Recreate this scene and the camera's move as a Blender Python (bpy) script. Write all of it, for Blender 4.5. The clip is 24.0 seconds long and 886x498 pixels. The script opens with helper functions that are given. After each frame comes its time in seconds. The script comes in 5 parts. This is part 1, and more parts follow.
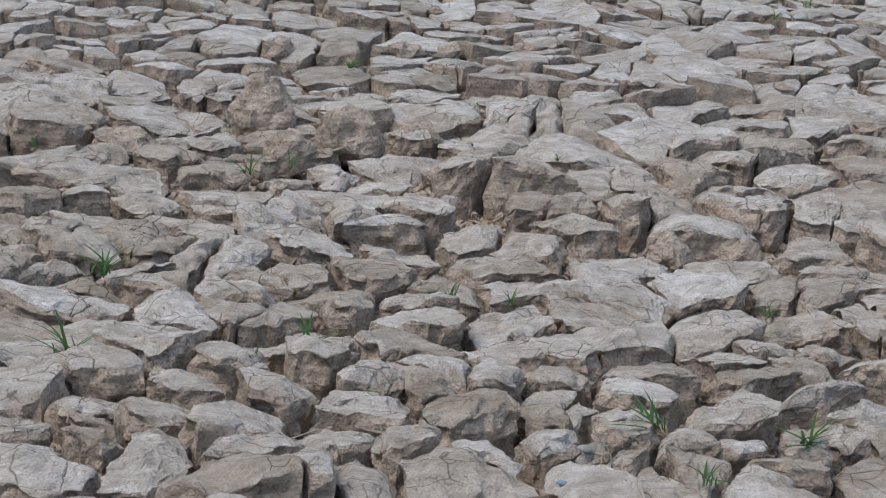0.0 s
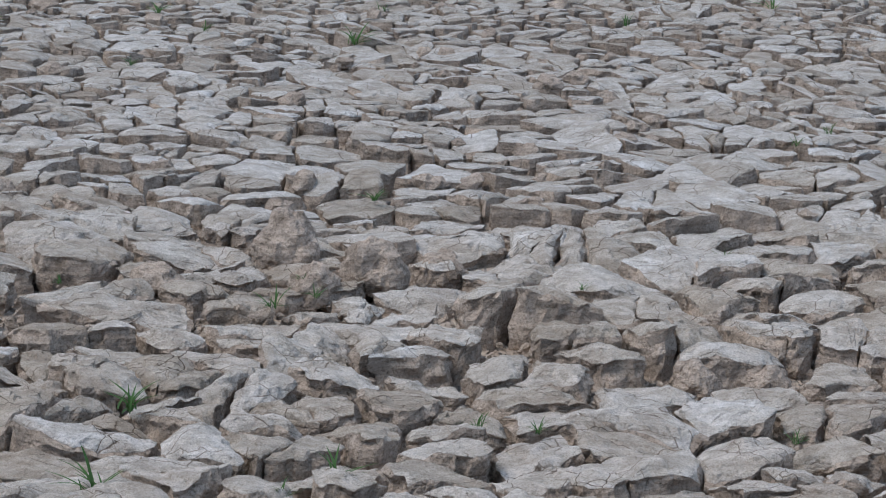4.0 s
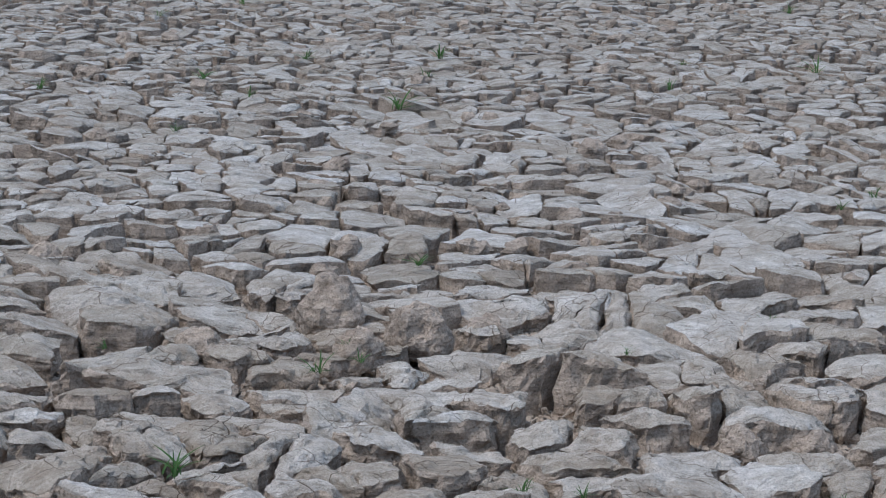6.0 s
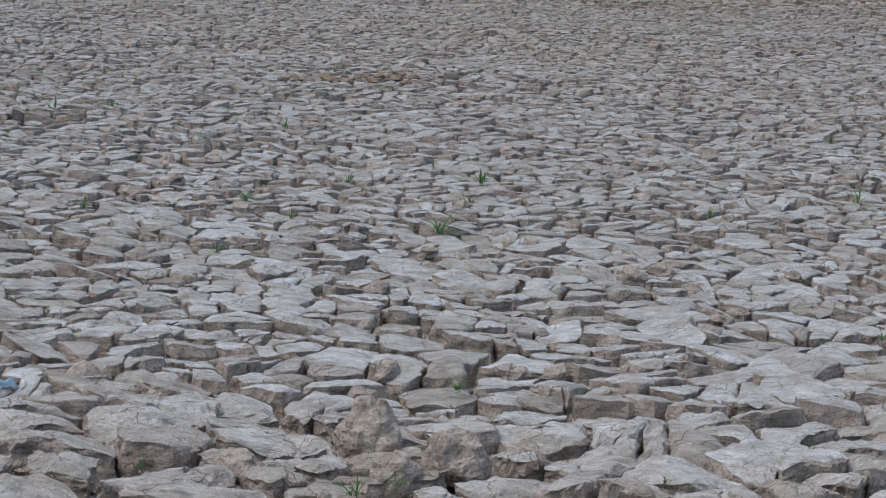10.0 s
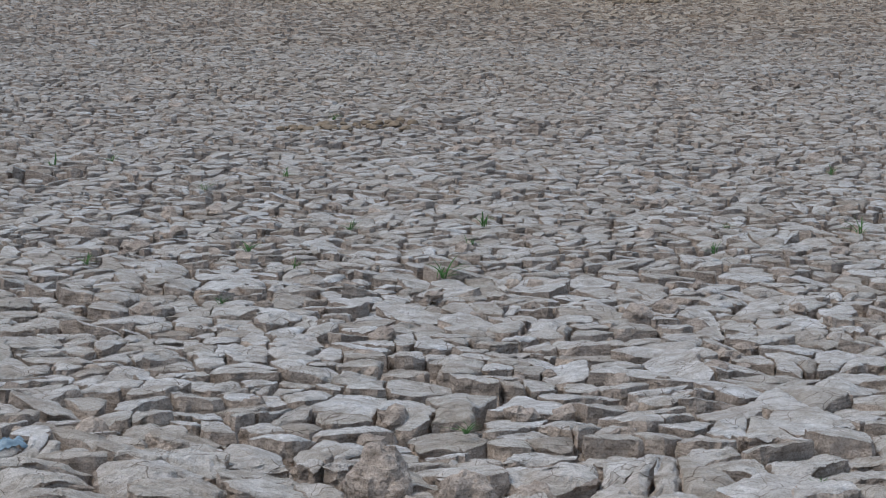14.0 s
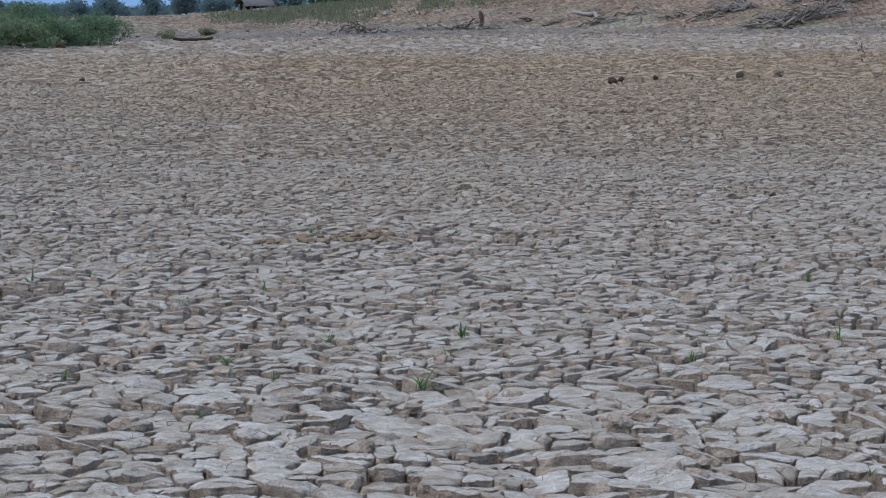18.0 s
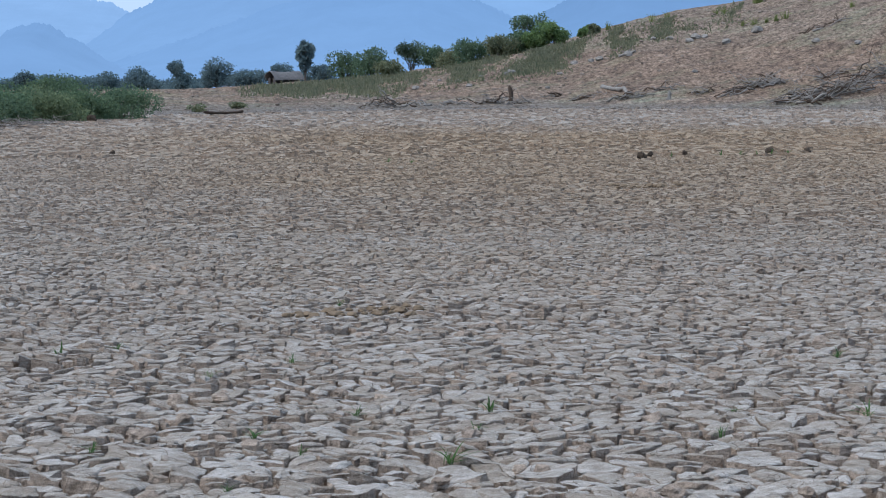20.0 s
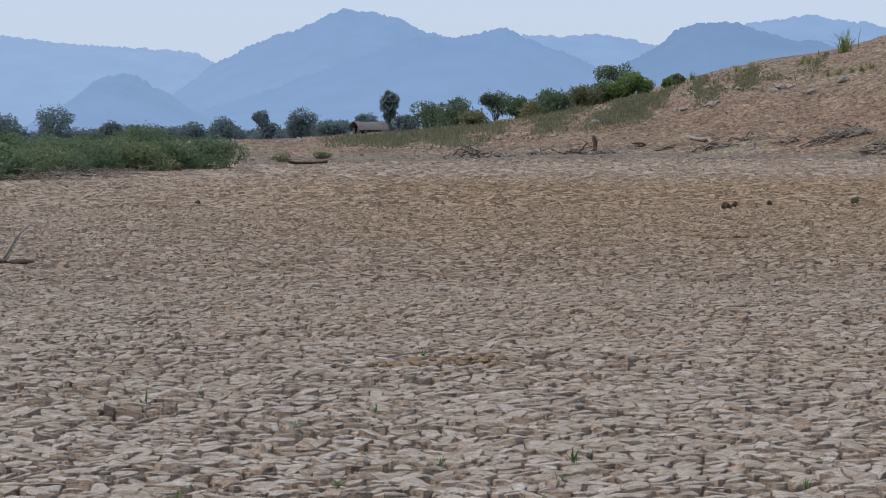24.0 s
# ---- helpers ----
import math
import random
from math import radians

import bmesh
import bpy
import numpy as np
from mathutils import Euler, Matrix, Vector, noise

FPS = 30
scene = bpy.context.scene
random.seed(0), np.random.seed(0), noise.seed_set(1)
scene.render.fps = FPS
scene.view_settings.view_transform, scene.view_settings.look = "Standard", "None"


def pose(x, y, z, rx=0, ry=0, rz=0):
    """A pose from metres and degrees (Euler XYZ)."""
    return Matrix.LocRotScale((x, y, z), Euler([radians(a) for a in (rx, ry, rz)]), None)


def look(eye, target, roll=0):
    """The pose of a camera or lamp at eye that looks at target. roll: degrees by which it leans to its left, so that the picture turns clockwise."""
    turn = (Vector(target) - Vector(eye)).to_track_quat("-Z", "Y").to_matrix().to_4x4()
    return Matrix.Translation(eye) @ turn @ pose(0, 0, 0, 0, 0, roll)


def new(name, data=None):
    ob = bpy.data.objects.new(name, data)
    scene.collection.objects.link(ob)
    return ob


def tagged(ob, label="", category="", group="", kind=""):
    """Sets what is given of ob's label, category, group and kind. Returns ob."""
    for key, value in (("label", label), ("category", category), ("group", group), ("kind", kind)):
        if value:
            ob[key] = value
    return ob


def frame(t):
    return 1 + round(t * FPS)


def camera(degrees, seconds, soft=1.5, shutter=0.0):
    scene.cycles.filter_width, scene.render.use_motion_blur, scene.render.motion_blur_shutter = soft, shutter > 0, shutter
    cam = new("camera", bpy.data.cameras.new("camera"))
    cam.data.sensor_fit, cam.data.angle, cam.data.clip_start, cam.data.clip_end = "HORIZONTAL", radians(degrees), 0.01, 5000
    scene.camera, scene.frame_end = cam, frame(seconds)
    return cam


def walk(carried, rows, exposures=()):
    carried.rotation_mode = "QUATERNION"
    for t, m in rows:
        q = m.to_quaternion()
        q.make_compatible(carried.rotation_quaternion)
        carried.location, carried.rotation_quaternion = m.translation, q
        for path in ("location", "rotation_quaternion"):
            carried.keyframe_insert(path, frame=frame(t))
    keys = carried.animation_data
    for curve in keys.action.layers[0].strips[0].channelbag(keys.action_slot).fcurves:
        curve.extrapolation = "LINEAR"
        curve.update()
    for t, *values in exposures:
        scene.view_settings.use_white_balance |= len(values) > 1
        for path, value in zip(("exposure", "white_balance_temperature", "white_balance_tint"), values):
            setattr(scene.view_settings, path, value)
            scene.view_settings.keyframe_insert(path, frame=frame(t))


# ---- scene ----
# A dry lake bed of cracked clay, seen from a standing camera that tilts up to the bank and the hills.
EYE = 1.5


def aim(yaw, down, roll):
    """Camera pose at eye height: turned left, tilted down and leaning to its left, in degrees."""
    return (Matrix.Translation((0, 0, EYE)) @ Matrix.Rotation(radians(yaw), 4, "Z")
            @ Matrix.Rotation(radians(90 - down), 4, "X") @ Matrix.Rotation(radians(roll), 4, "Z"))


cam = camera(21, 24.0, soft=1.05)
walk(cam, [
    (0, aim(-3.249, 16.893, 2.869)),
    (0.5, aim(-3.023, 16.219, 2.781)),
    (1, aim(-2.742, 15.820, 2.740)),
    (1.5, aim(-2.619, 15.503, 2.565)),
    (2, aim(-2.440, 15.045, 1.925)),
    (2.5, aim(-2.727, 14.725, 1.850)),
    (4.5, aim(-2.266, 13.452, 1.836)),
    (5, aim(-1.977, 13.151, 1.780)),
    (5.5, aim(-1.752, 12.840, 1.692)),
    (6, aim(-1.358, 12.260, 1.490)),
    (6.5, aim(-0.895, 11.699, 1.482)),
    (7, aim(-0.731, 11.585, 1.428)),
    (7.5, aim(-0.801, 11.000, 1.488)),
    (8, aim(-0.727, 10.497, 1.494)),
    (8.5, aim(-0.804, 10.155, 1.799)),
    (9, aim(-0.867, 9.824, 1.796)),
    (9.5, aim(-0.718, 9.551, 1.904)),
    (10, aim(-0.296, 9.307, 2.128)),
    (10.5, aim(-0.415, 8.676, 2.232)),
    (12.5, aim(0.089, 8.249, 0.806)),
    (13, aim(0.091, 8.272, 0.563)),
    (13.5, aim(0.030, 8.319, 0.386)),
    (14, aim(-0.186, 8.250, 0.218)),
    (14.5, aim(-0.688, 8.237, 0.091)),
    (15, aim(-0.852, 7.994, -0.034)),
    (15.5, aim(-1.148, 7.671, 0.030)),
    (16, aim(-1.299, 7.506, -0.042)),
    (16.5, aim(-1.653, 7.321, 0.024)),
    (17, aim(-1.694, 6.981, -0.285)),
    (17.5, aim(-1.100, 6.101, -0.514)),
    (18, aim(-0.724, 5.584, -0.438)),
    (18.5, aim(-0.329, 5.315, -0.324)),
    (20.5, aim(-0.018, 3.075, -0.201)),
    (21, aim(-0.020, 2.428, -0.052)),
    (21.5, aim(0.141, 2.312, 0.136)),
    (22, aim(0.734, 2.263, 0.208)),
    (22.5, aim(1.521, 2.372, 0.034)),
    (23, aim(1.970, 2.231, -0.330)),
    (23.5, aim(1.834, 2.217, -0.506)),
    (24, aim(1.958, 2.603, -0.234)),
], exposures=[(0, -0.13, 6450, 11), (7, -0.20, 6020, 10), (14, -0.22, 6180, 10), (18, -0.24, 6080, 10), (21, -0.14, 6200, 10), (22, -0.20, 6560, 11), (23, -0.25, 6700, 13), (24, -0.30, 7250, 16)])

# ---- light: a hazy sky and a weak, wide sun ----
SUN_UP, SUN_ROUND = radians(58), radians(-112)
world = bpy.data.worlds.new("hazy_sky")
scene.world = world
world.use_nodes = True
wn = world.node_tree
sky = wn.nodes.new("ShaderNodeTexSky")
sky.sky_type = "NISHITA"
sky.sun_disc = False
sky.sun_elevation, sky.sun_rotation = SUN_UP, SUN_ROUND
sky.air_density, sky.dust_density, sky.ozone_density = 1.3, 0.8, 4.0
veil = wn.nodes.new("ShaderNodeMix")      # thin even haze in front of the clear sky
veil.data_type = "RGBA"
veil.inputs[0].default_value = 0.8
veil.inputs[7].default_value = (5.2, 7.1, 9.9, 1)
wn.links.new(sky.outputs[0], veil.inputs[6])
wn.links.new(veil.outputs[2], wn.nodes["Background"].inputs[0])
wn.nodes["Background"].inputs[1].default_value = 0.125
sun = new("sun", bpy.data.lights.new("sun", "SUN"))
sun.data.energy, sun.data.angle, sun.data.color = 3.2, radians(28), (1.0, 0.965, 0.92)
to_sun = Vector((math.sin(SUN_ROUND) * math.cos(SUN_UP), math.cos(SUN_ROUND) * math.cos(SUN_UP), math.sin(SUN_UP)))
sun.matrix_world = look((0, 0, 60), Vector((0, 0, 60)) - to_sun)


# ---- materials ----
def ramp(nt, source, stops):
    node = nt.nodes.new("ShaderNodeValToRGB")
    while len(node.color_ramp.elements) < len(stops):
        node.color_ramp.elements.new(0.5)
    for e, (p, c) in zip(node.color_ramp.elements, stops):
        e.position, e.color = p, (*c, 1) if len(c) == 3 else c
    nt.links.new(source, node.inputs[0])
    return node.outputs[0]


def noise_tex(nt, vector, scale, detail=4, rough=0.6, stretch=None):
    if stretch:
        mapping = nt.nodes.new("ShaderNodeMapping")
        mapping.inputs["Scale"].default_value = stretch
        nt.links.new(vector, mapping.inputs[0])
        vector = mapping.outputs[0]
    node = nt.nodes.new("ShaderNodeTexNoise")
    node.inputs["Scale"].default_value, node.inputs["Detail"].default_value, node.inputs["Roughness"].default_value = scale, detail, rough
    nt.links.new(vector, node.inputs["Vector"])
    return node.outputs["Fac"]


def mix(nt, fac, a, b, mode="MIX"):
    node = nt.nodes.new("ShaderNodeMix")
    node.data_type, node.blend_type = "RGBA", mode
    for slot, v in ((0, fac), (6, a), (7, b)):
        if isinstance(v, (int, float)):
            node.inputs[slot].default_value = v
        elif isinstance(v, tuple):
            node.inputs[slot].default_value = (*v, 1)
        else:
            nt.links.new(v, node.inputs[slot])
    return node.outputs[2]


def bump(nt, bsdf, height, strength, distance, after=None):
    node = nt.nodes.new("ShaderNodeBump")
    node.inputs["Strength"].default_value, node.inputs["Distance"].default_value = strength, distance
    nt.links.new(height, node.inputs["Height"])
    if after:
        nt.links.new(after, node.inputs["Normal"])
    nt.links.new(node.outputs[0], bsdf.inputs["Normal"])
    return node.outputs[0]


def material(name, rough=0.9, color=(0.5, 0.5, 0.5)):
    m = bpy.data.materials.new(name)
    m.use_nodes = True
    m.diffuse_color = (*color, 1)
    bsdf = m.node_tree.nodes["Principled BSDF"]
    bsdf.inputs["Roughness"].default_value = rough
    bsdf.inputs["Specular IOR Level"].default_value = 0.2
    bsdf.inputs["Base Color"].default_value = (*color, 1)
    return m, m.node_tree, bsdf


def place(nt):
    return nt.nodes.new("ShaderNodeNewGeometry").outputs["Position"]


def field_tint(nt, pos):
    """Broad patches of the lake bed: grey silt and yellow-brown mud with dead sprouts, some 20 to 80 m out."""
    sep = nt.nodes.new("ShaderNodeSeparateXYZ")
    nt.links.new(pos, sep.inputs[0])

    def calc(op, a, b):
        node = nt.nodes.new("ShaderNodeMath")
        node.operation = op
        for slot, v in enumerate((a, b)):
            if isinstance(v, (int, float)):
                node.inputs[slot].default_value = v
            else:
                nt.links.new(v, node.inputs[slot])
        return node.outputs[0]

    patchy = noise_tex(nt, pos, 0.09, 4, 0.65)
    way = calc("ADD", sep.outputs[1], calc("MULTIPLY", patchy, 46.0))
    # grey silt towards the left-hand shore
    aside = calc("ADD", calc("DIVIDE", sep.outputs[0], calc("MAXIMUM", sep.outputs[1], 2.0)), calc("MULTIPLY", patchy, 0.223))
    shore = ramp(nt, calc("ADD", aside, 0.223), [(0.15, (0.25, 0.25, 0.25)), (0.30, (1, 1, 1))])
    return mix(nt, 1.0, shore, ramp(nt, calc("DIVIDE", way, 175.0), [(0.23, (0, 0, 0)), (0.36, (0.8, 0.8, 0.8)), (0.58, (1, 1, 1)), (0.74, (0, 0, 0))]), "MULTIPLY")


def clay_crust():
    m, nt, bsdf = material("dry_clay_crust", 0.95, (0.4, 0.36, 0.32))
    pos = place(nt)
    patches = noise_tex(nt, pos, 3.1, 5, 0.65)
    grain = noise_tex(nt, pos, 45, 6, 0.7)
    lam = noise_tex(nt, pos, 26, 4, 0.6, (0.5, 1.6, 2.5))
    col = ramp(nt, patches, [(0.30, (0.52, 0.445, 0.365)), (0.48, (0.61, 0.54, 0.455)), (0.66, (0.70, 0.64, 0.56))])
    col = mix(nt, 0.4, col, ramp(nt, grain, [(0.3, (0.42, 0.39, 0.35)), (0.62, (1.06, 1.06, 1.06))]), "MULTIPLY")
    # pale and tan dried silt; darkened further out to trim brightness in the colour
    sep = nt.nodes.new("ShaderNodeSeparateXYZ")
    nt.links.new(pos, sep.inputs[0])
    wob = nt.nodes.new("ShaderNodeMath")
    wob.operation = "MULTIPLY_ADD"
    wob.inputs[1].default_value = 3.2
    nt.links.new(noise_tex(nt, pos, 0.7, 3, 0.6), wob.inputs[0])
    nt.links.new(sep.outputs[1], wob.inputs[2])
    zone = nt.nodes.new("ShaderNodeMath")
    zone.operation = "DIVIDE"
    zone.inputs[1].default_value = 27.0
    nt.links.new(wob.outputs[0], zone.inputs[0])
    col = mix(nt, 1.0, col, ramp(nt, zone.outputs[0], [(0.17, (0.92, 0.89, 0.895)), (0.26, (0.91, 0.88, 0.875)), (0.31, (0.89, 0.89, 0.92)), (0.46, (0.775, 0.775, 0.795)), (0.62, (0.675, 0.665, 0.67)), (1.0, (0.54, 0.528, 0.522))]), "MULTIPLY")
    blotch = noise_tex(nt, pos, 17, 5, 0.6, (0.7, 1.4, 1.0))
    col = mix(nt, 0.75, col, ramp(nt, blotch, [(0.36, (0.76, 0.73, 0.70)), (0.5, (1.0, 1.0, 0.99)), (0.58, (1.20, 1.22, 1.26))]), "MULTIPLY")
    grit = noise_tex(nt, pos, 240, 3, 0.75)
    col = mix(nt, 0.55, col, ramp(nt, grit, [(0.33, (0.42, 0.39, 0.35)), (0.5, (1, 1, 1)), (0.68, (1.22, 1.22, 1.22))]), "MULTIPLY")
    both = nt.nodes.new("ShaderNodeMath")
    both.operation = "ADD"
    nt.links.new(nt.nodes.new("ShaderNodeNewGeometry").outputs["Random Per Island"], both.inputs[0])
    nt.links.new(nt.nodes.new("ShaderNodeObjectInfo").outputs["Random"], both.inputs[1])
    wrap = nt.nodes.new("ShaderNodeMath")
    wrap.operation = "FRACT"
    nt.links.new(both.outputs[0], wrap.inputs[0])
    info = wrap.outputs[0]
    col = mix(nt, 1.0, col, ramp(nt, info, [(0, (0.74, 0.69, 0.63)), (0.2, (0.90, 0.88, 0.85)), (0.6, (1, 0.99, 0.98)), (1, (1.1, 1.12, 1.15))]), "MULTIPLY")
    vor = nt.nodes.new("ShaderNodeTexVoronoi")
    vor.feature = "DISTANCE_TO_EDGE"
    vor.inputs["Scale"].default_value = 9
    warp = nt.nodes.new("ShaderNodeVectorMath")
    warp.operation = "MULTIPLY_ADD"
    tex = nt.nodes.new("ShaderNodeTexNoise")
    tex.inputs["Scale"].default_value = 11
    nt.links.new(pos, tex.inputs["Vector"])
    nt.links.new(tex.outputs["Color"], warp.inputs[0])
    warp.inputs[1].default_value = (0.045, 0.045, 0.045)
    nt.links.new(pos, warp.inputs[2])
    nt.links.new(warp.outputs[0], vor.inputs["Vector"])
    hair = ramp(nt, vor.outputs["Distance"], [(0.0, (0.22, 0.18, 0.15)), (0.006, (0.45, 0.4, 0.36)), (0.011, (1, 1, 1))])
    some = ramp(nt, noise_tex(nt, pos, 2.7, 2), [(0.53, (0, 0, 0)), (0.60, (1, 1, 1))])
    col = mix(nt, some, col, mix(nt, 1.0, col, hair, "MULTIPLY"))
    # thin dark lines across the plates: fine cracks and painted ledge shade
    vor2 = nt.nodes.new("ShaderNodeTexVoronoi")
    vor2.feature = "DISTANCE_TO_EDGE"
    vor2.inputs["Scale"].default_value = 1.0
    squeeze = nt.nodes.new("ShaderNodeMapping")
    squeeze.inputs["Scale"].default_value = (7, 14, 12)
    nt.links.new(warp.outputs[0], squeeze.inputs[0])
    nt.links.new(squeeze.outputs[0], vor2.inputs["Vector"])
    ledge_lines = ramp(nt, vor2.outputs["Distance"], [(0.0, (0.38, 0.33, 0.29)), (0.020, (1, 1, 1))])
    some2 = ramp(nt, noise_tex(nt, pos, 4.3, 2), [(0.49, (0, 0, 0)), (0.56, (1, 1, 1))])
    col = mix(nt, some2, col, mix(nt, 1.0, col, ledge_lines, "MULTIPLY"))
    # where the pale skin has flaked off, brown clay shows
    flaked = ramp(nt, noise_tex(nt, pos, 13, 6, 0.7), [(0.53, (0, 0, 0)), (0.62, (1, 1, 1))])
    col = mix(nt, mix(nt, 1.0, flaked, (0.35, 0.35, 0.35), "MULTIPLY"), col, (0.38, 0.31, 0.25))
    tint = field_tint(nt, pos)
    col = mix(nt, tint, col, mix(nt, 1.0, col, (1.0, 0.87, 0.70), "MULTIPLY"))
    nt.links.new(col, bsdf.inputs["Base Color"])
    # thin plates that end in small ledges
    ledge = ramp(nt, noise_tex(nt, pos, 7.5, 5, 0.55, (0.8, 1.5, 1.0)), [(k / 20 + 0.26 + (0.04 if k % 2 else 0), (k // 2 / 4 + 0.25 * (k % 2),) * 3) for k in range(8)])
    ns = bump(nt, bsdf, ledge, 0.9, 0.018)
    n0 = bump(nt, bsdf, lam, 0.9, 0.013, ns)
    n1 = bump(nt, bsdf, grain, 0.9, 0.014, n0)
    n2 = bump(nt, bsdf, noise_tex(nt, pos, 150, 5, 0.75, (0.8, 1.1, 1.0)), 0.9, 0.009, n1)
    bump(nt, bsdf, ramp(nt, vor.outputs["Distance"], [(0.0, (0, 0, 0)), (0.022, (1, 1, 1))]), 0.4, 0.006, n2)
    return m


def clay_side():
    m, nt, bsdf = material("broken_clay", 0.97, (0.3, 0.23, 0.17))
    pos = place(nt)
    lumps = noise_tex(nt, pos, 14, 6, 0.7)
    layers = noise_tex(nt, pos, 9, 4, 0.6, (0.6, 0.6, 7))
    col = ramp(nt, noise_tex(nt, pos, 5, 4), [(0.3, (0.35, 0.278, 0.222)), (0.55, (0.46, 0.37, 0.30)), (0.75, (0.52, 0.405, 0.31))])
    # mottled clay, with the shade of its hollows painted into the dark tones
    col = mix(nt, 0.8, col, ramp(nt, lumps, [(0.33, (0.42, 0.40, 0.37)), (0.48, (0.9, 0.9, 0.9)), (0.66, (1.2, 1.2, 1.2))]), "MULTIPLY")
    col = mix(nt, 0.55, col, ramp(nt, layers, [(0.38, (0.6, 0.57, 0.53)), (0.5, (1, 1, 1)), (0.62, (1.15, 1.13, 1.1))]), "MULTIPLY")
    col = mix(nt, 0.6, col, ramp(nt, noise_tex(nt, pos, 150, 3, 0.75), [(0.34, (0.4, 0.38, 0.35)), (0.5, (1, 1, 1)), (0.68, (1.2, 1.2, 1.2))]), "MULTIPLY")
    # the clay sides are paler in the foreground, fading off by some 8 m
    sep = nt.nodes.new("ShaderNodeSeparateXYZ")
    nt.links.new(pos, sep.inputs[0])
    out = nt.nodes.new("ShaderNodeMath")
    out.operation = "DIVIDE"
    out.inputs[1].default_value = 13.5
    nt.links.new(sep.outputs[1], out.inputs[0])
    col = mix(nt, 1.0, col, ramp(nt, out.outputs[0], [(0.42, (1.13, 1.11, 1.09)), (0.62, (1.0, 0.985, 0.97))]), "MULTIPLY")
    tint = field_tint(nt, pos)
    col = mix(nt, tint, col, mix(nt, 1.0, col, (0.83, 0.765, 0.665), "MULTIPLY"))
    nt.links.new(col, bsdf.inputs["Base Color"])
    n1 = bump(nt, bsdf, layers, 0.9, 0.014)
    n2 = bump(nt, bsdf, lumps, 1.0, 0.030, n1)
    bump(nt, bsdf, noise_tex(nt, pos, 90, 5, 0.7), 1.0, 0.013, n2)
    return m


def lake_ground():
    """The sheet below the slabs and beyond them: brown clay in the cracks, crumbled silt further out."""
    m, nt, bsdf = material("lake_clay", 0.95, (0.3, 0.25, 0.2))
    pos = place(nt)
    lumps = noise_tex(nt, pos, 3.5, 6, 0.75)
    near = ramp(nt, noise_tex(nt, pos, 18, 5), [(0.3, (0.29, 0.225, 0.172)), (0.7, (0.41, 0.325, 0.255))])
    speck = noise_tex(nt, pos, 2.4, 5, 0.8)
    cracks = nt.nodes.new("ShaderNodeTexVoronoi")
    cracks.feature = "DISTANCE_TO_EDGE"
    cracks.inputs["Scale"].default_value = 5.5
    nt.links.new(pos, cracks.inputs["Vector"])
    open_by = ramp(nt, cracks.outputs["Distance"], [(0.02, (0.35, 0.3, 0.26)), (0.09, (1, 1, 1))])
    far = ramp(nt, speck, [(0.38, (0.10, 0.083, 0.067)), (0.48, (0.20, 0.172, 0.145)), (0.62, (0.36, 0.325, 0.29))])
    far = mix(nt, 1.0, far, open_by, "MULTIPLY")
    far = mix(nt, field_tint(nt, pos), far, mix(nt, 1.0, far, (0.96, 0.885, 0.77), "MULTIPLY"))
    sep = nt.nodes.new("ShaderNodeSeparateXYZ")
    nt.links.new(pos, sep.inputs[0])
    # paler silt out on the bed, darker towards the bank
    out = nt.nodes.new("ShaderNodeMath")
    out.operation = "DIVIDE"
    out.inputs[1].default_value = 135.0
    nt.links.new(sep.outputs[1], out.inputs[0])
    far = mix(nt, 1.0, far, ramp(nt, out.outputs[0], [(0.35, (2.1, 2.1, 2.1)), (0.9, (1, 1, 1))]), "MULTIPLY")
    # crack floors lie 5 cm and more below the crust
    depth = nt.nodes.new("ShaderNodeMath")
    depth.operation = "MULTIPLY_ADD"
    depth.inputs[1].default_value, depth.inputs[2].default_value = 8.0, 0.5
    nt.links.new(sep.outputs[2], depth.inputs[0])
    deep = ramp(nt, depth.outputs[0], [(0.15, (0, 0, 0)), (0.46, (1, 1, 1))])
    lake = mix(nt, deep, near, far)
    # the bank: bare reddish soil with grey gravel and thin dead grass
    soil = ramp(nt, noise_tex(nt, pos, 0.35, 7, 0.75), [(0.30, (0.145, 0.101, 0.075)), (0.45, (0.232, 0.158, 0.113)), (0.60, (0.316, 0.221, 0.158)), (0.78, (0.372, 0.312, 0.256))])
    pebbles = noise_tex(nt, pos, 2.2, 5, 0.85, (1.0, 0.5, 1.0))
    soil = mix(nt, 0.9, soil, ramp(nt, pebbles, [(0.38, (0.32, 0.30, 0.28)), (0.5, (0.9, 0.88, 0.86)), (0.62, (1.35, 1.35, 1.35))]), "MULTIPLY")
    holes = ramp(nt, noise_tex(nt, pos, 4.5, 3, 0.7), [(0.56, (1, 1, 1)), (0.63, (0.5, 0.48, 0.46))])
    soil = mix(nt, 1.0, soil, holes, "MULTIPLY")
    straw = ramp(nt, noise_tex(nt, pos, 0.22, 5, 0.7), [(0.52, (0, 0, 0)), (0.64, (0.75, 0.75, 0.75))])
    soil = mix(nt, straw, soil, mix(nt, 0.6, soil, (0.23, 0.215, 0.13)))
    specks = noise_tex(nt, pos, 3.6, 4, 0.8, (1.0, 0.35, 1.0))
    soil = mix(nt, 0.95, soil, ramp(nt, specks, [(0.36, (0.38, 0.36, 0.35)), (0.47, (0.95, 0.94, 0.93)), (0.6, (1.3, 1.29, 1.27)), (0.68, (1.5, 1.5, 1.5))]), "MULTIPLY")
    # grey gravel along the foot and on the crest, red-brown soil between
    lie = nt.nodes.new("ShaderNodeMath")
    lie.operation = "MULTIPLY_ADD"
    lie.inputs[1].default_value = 0.1
    nt.links.new(sep.outputs[2], lie.inputs[0])
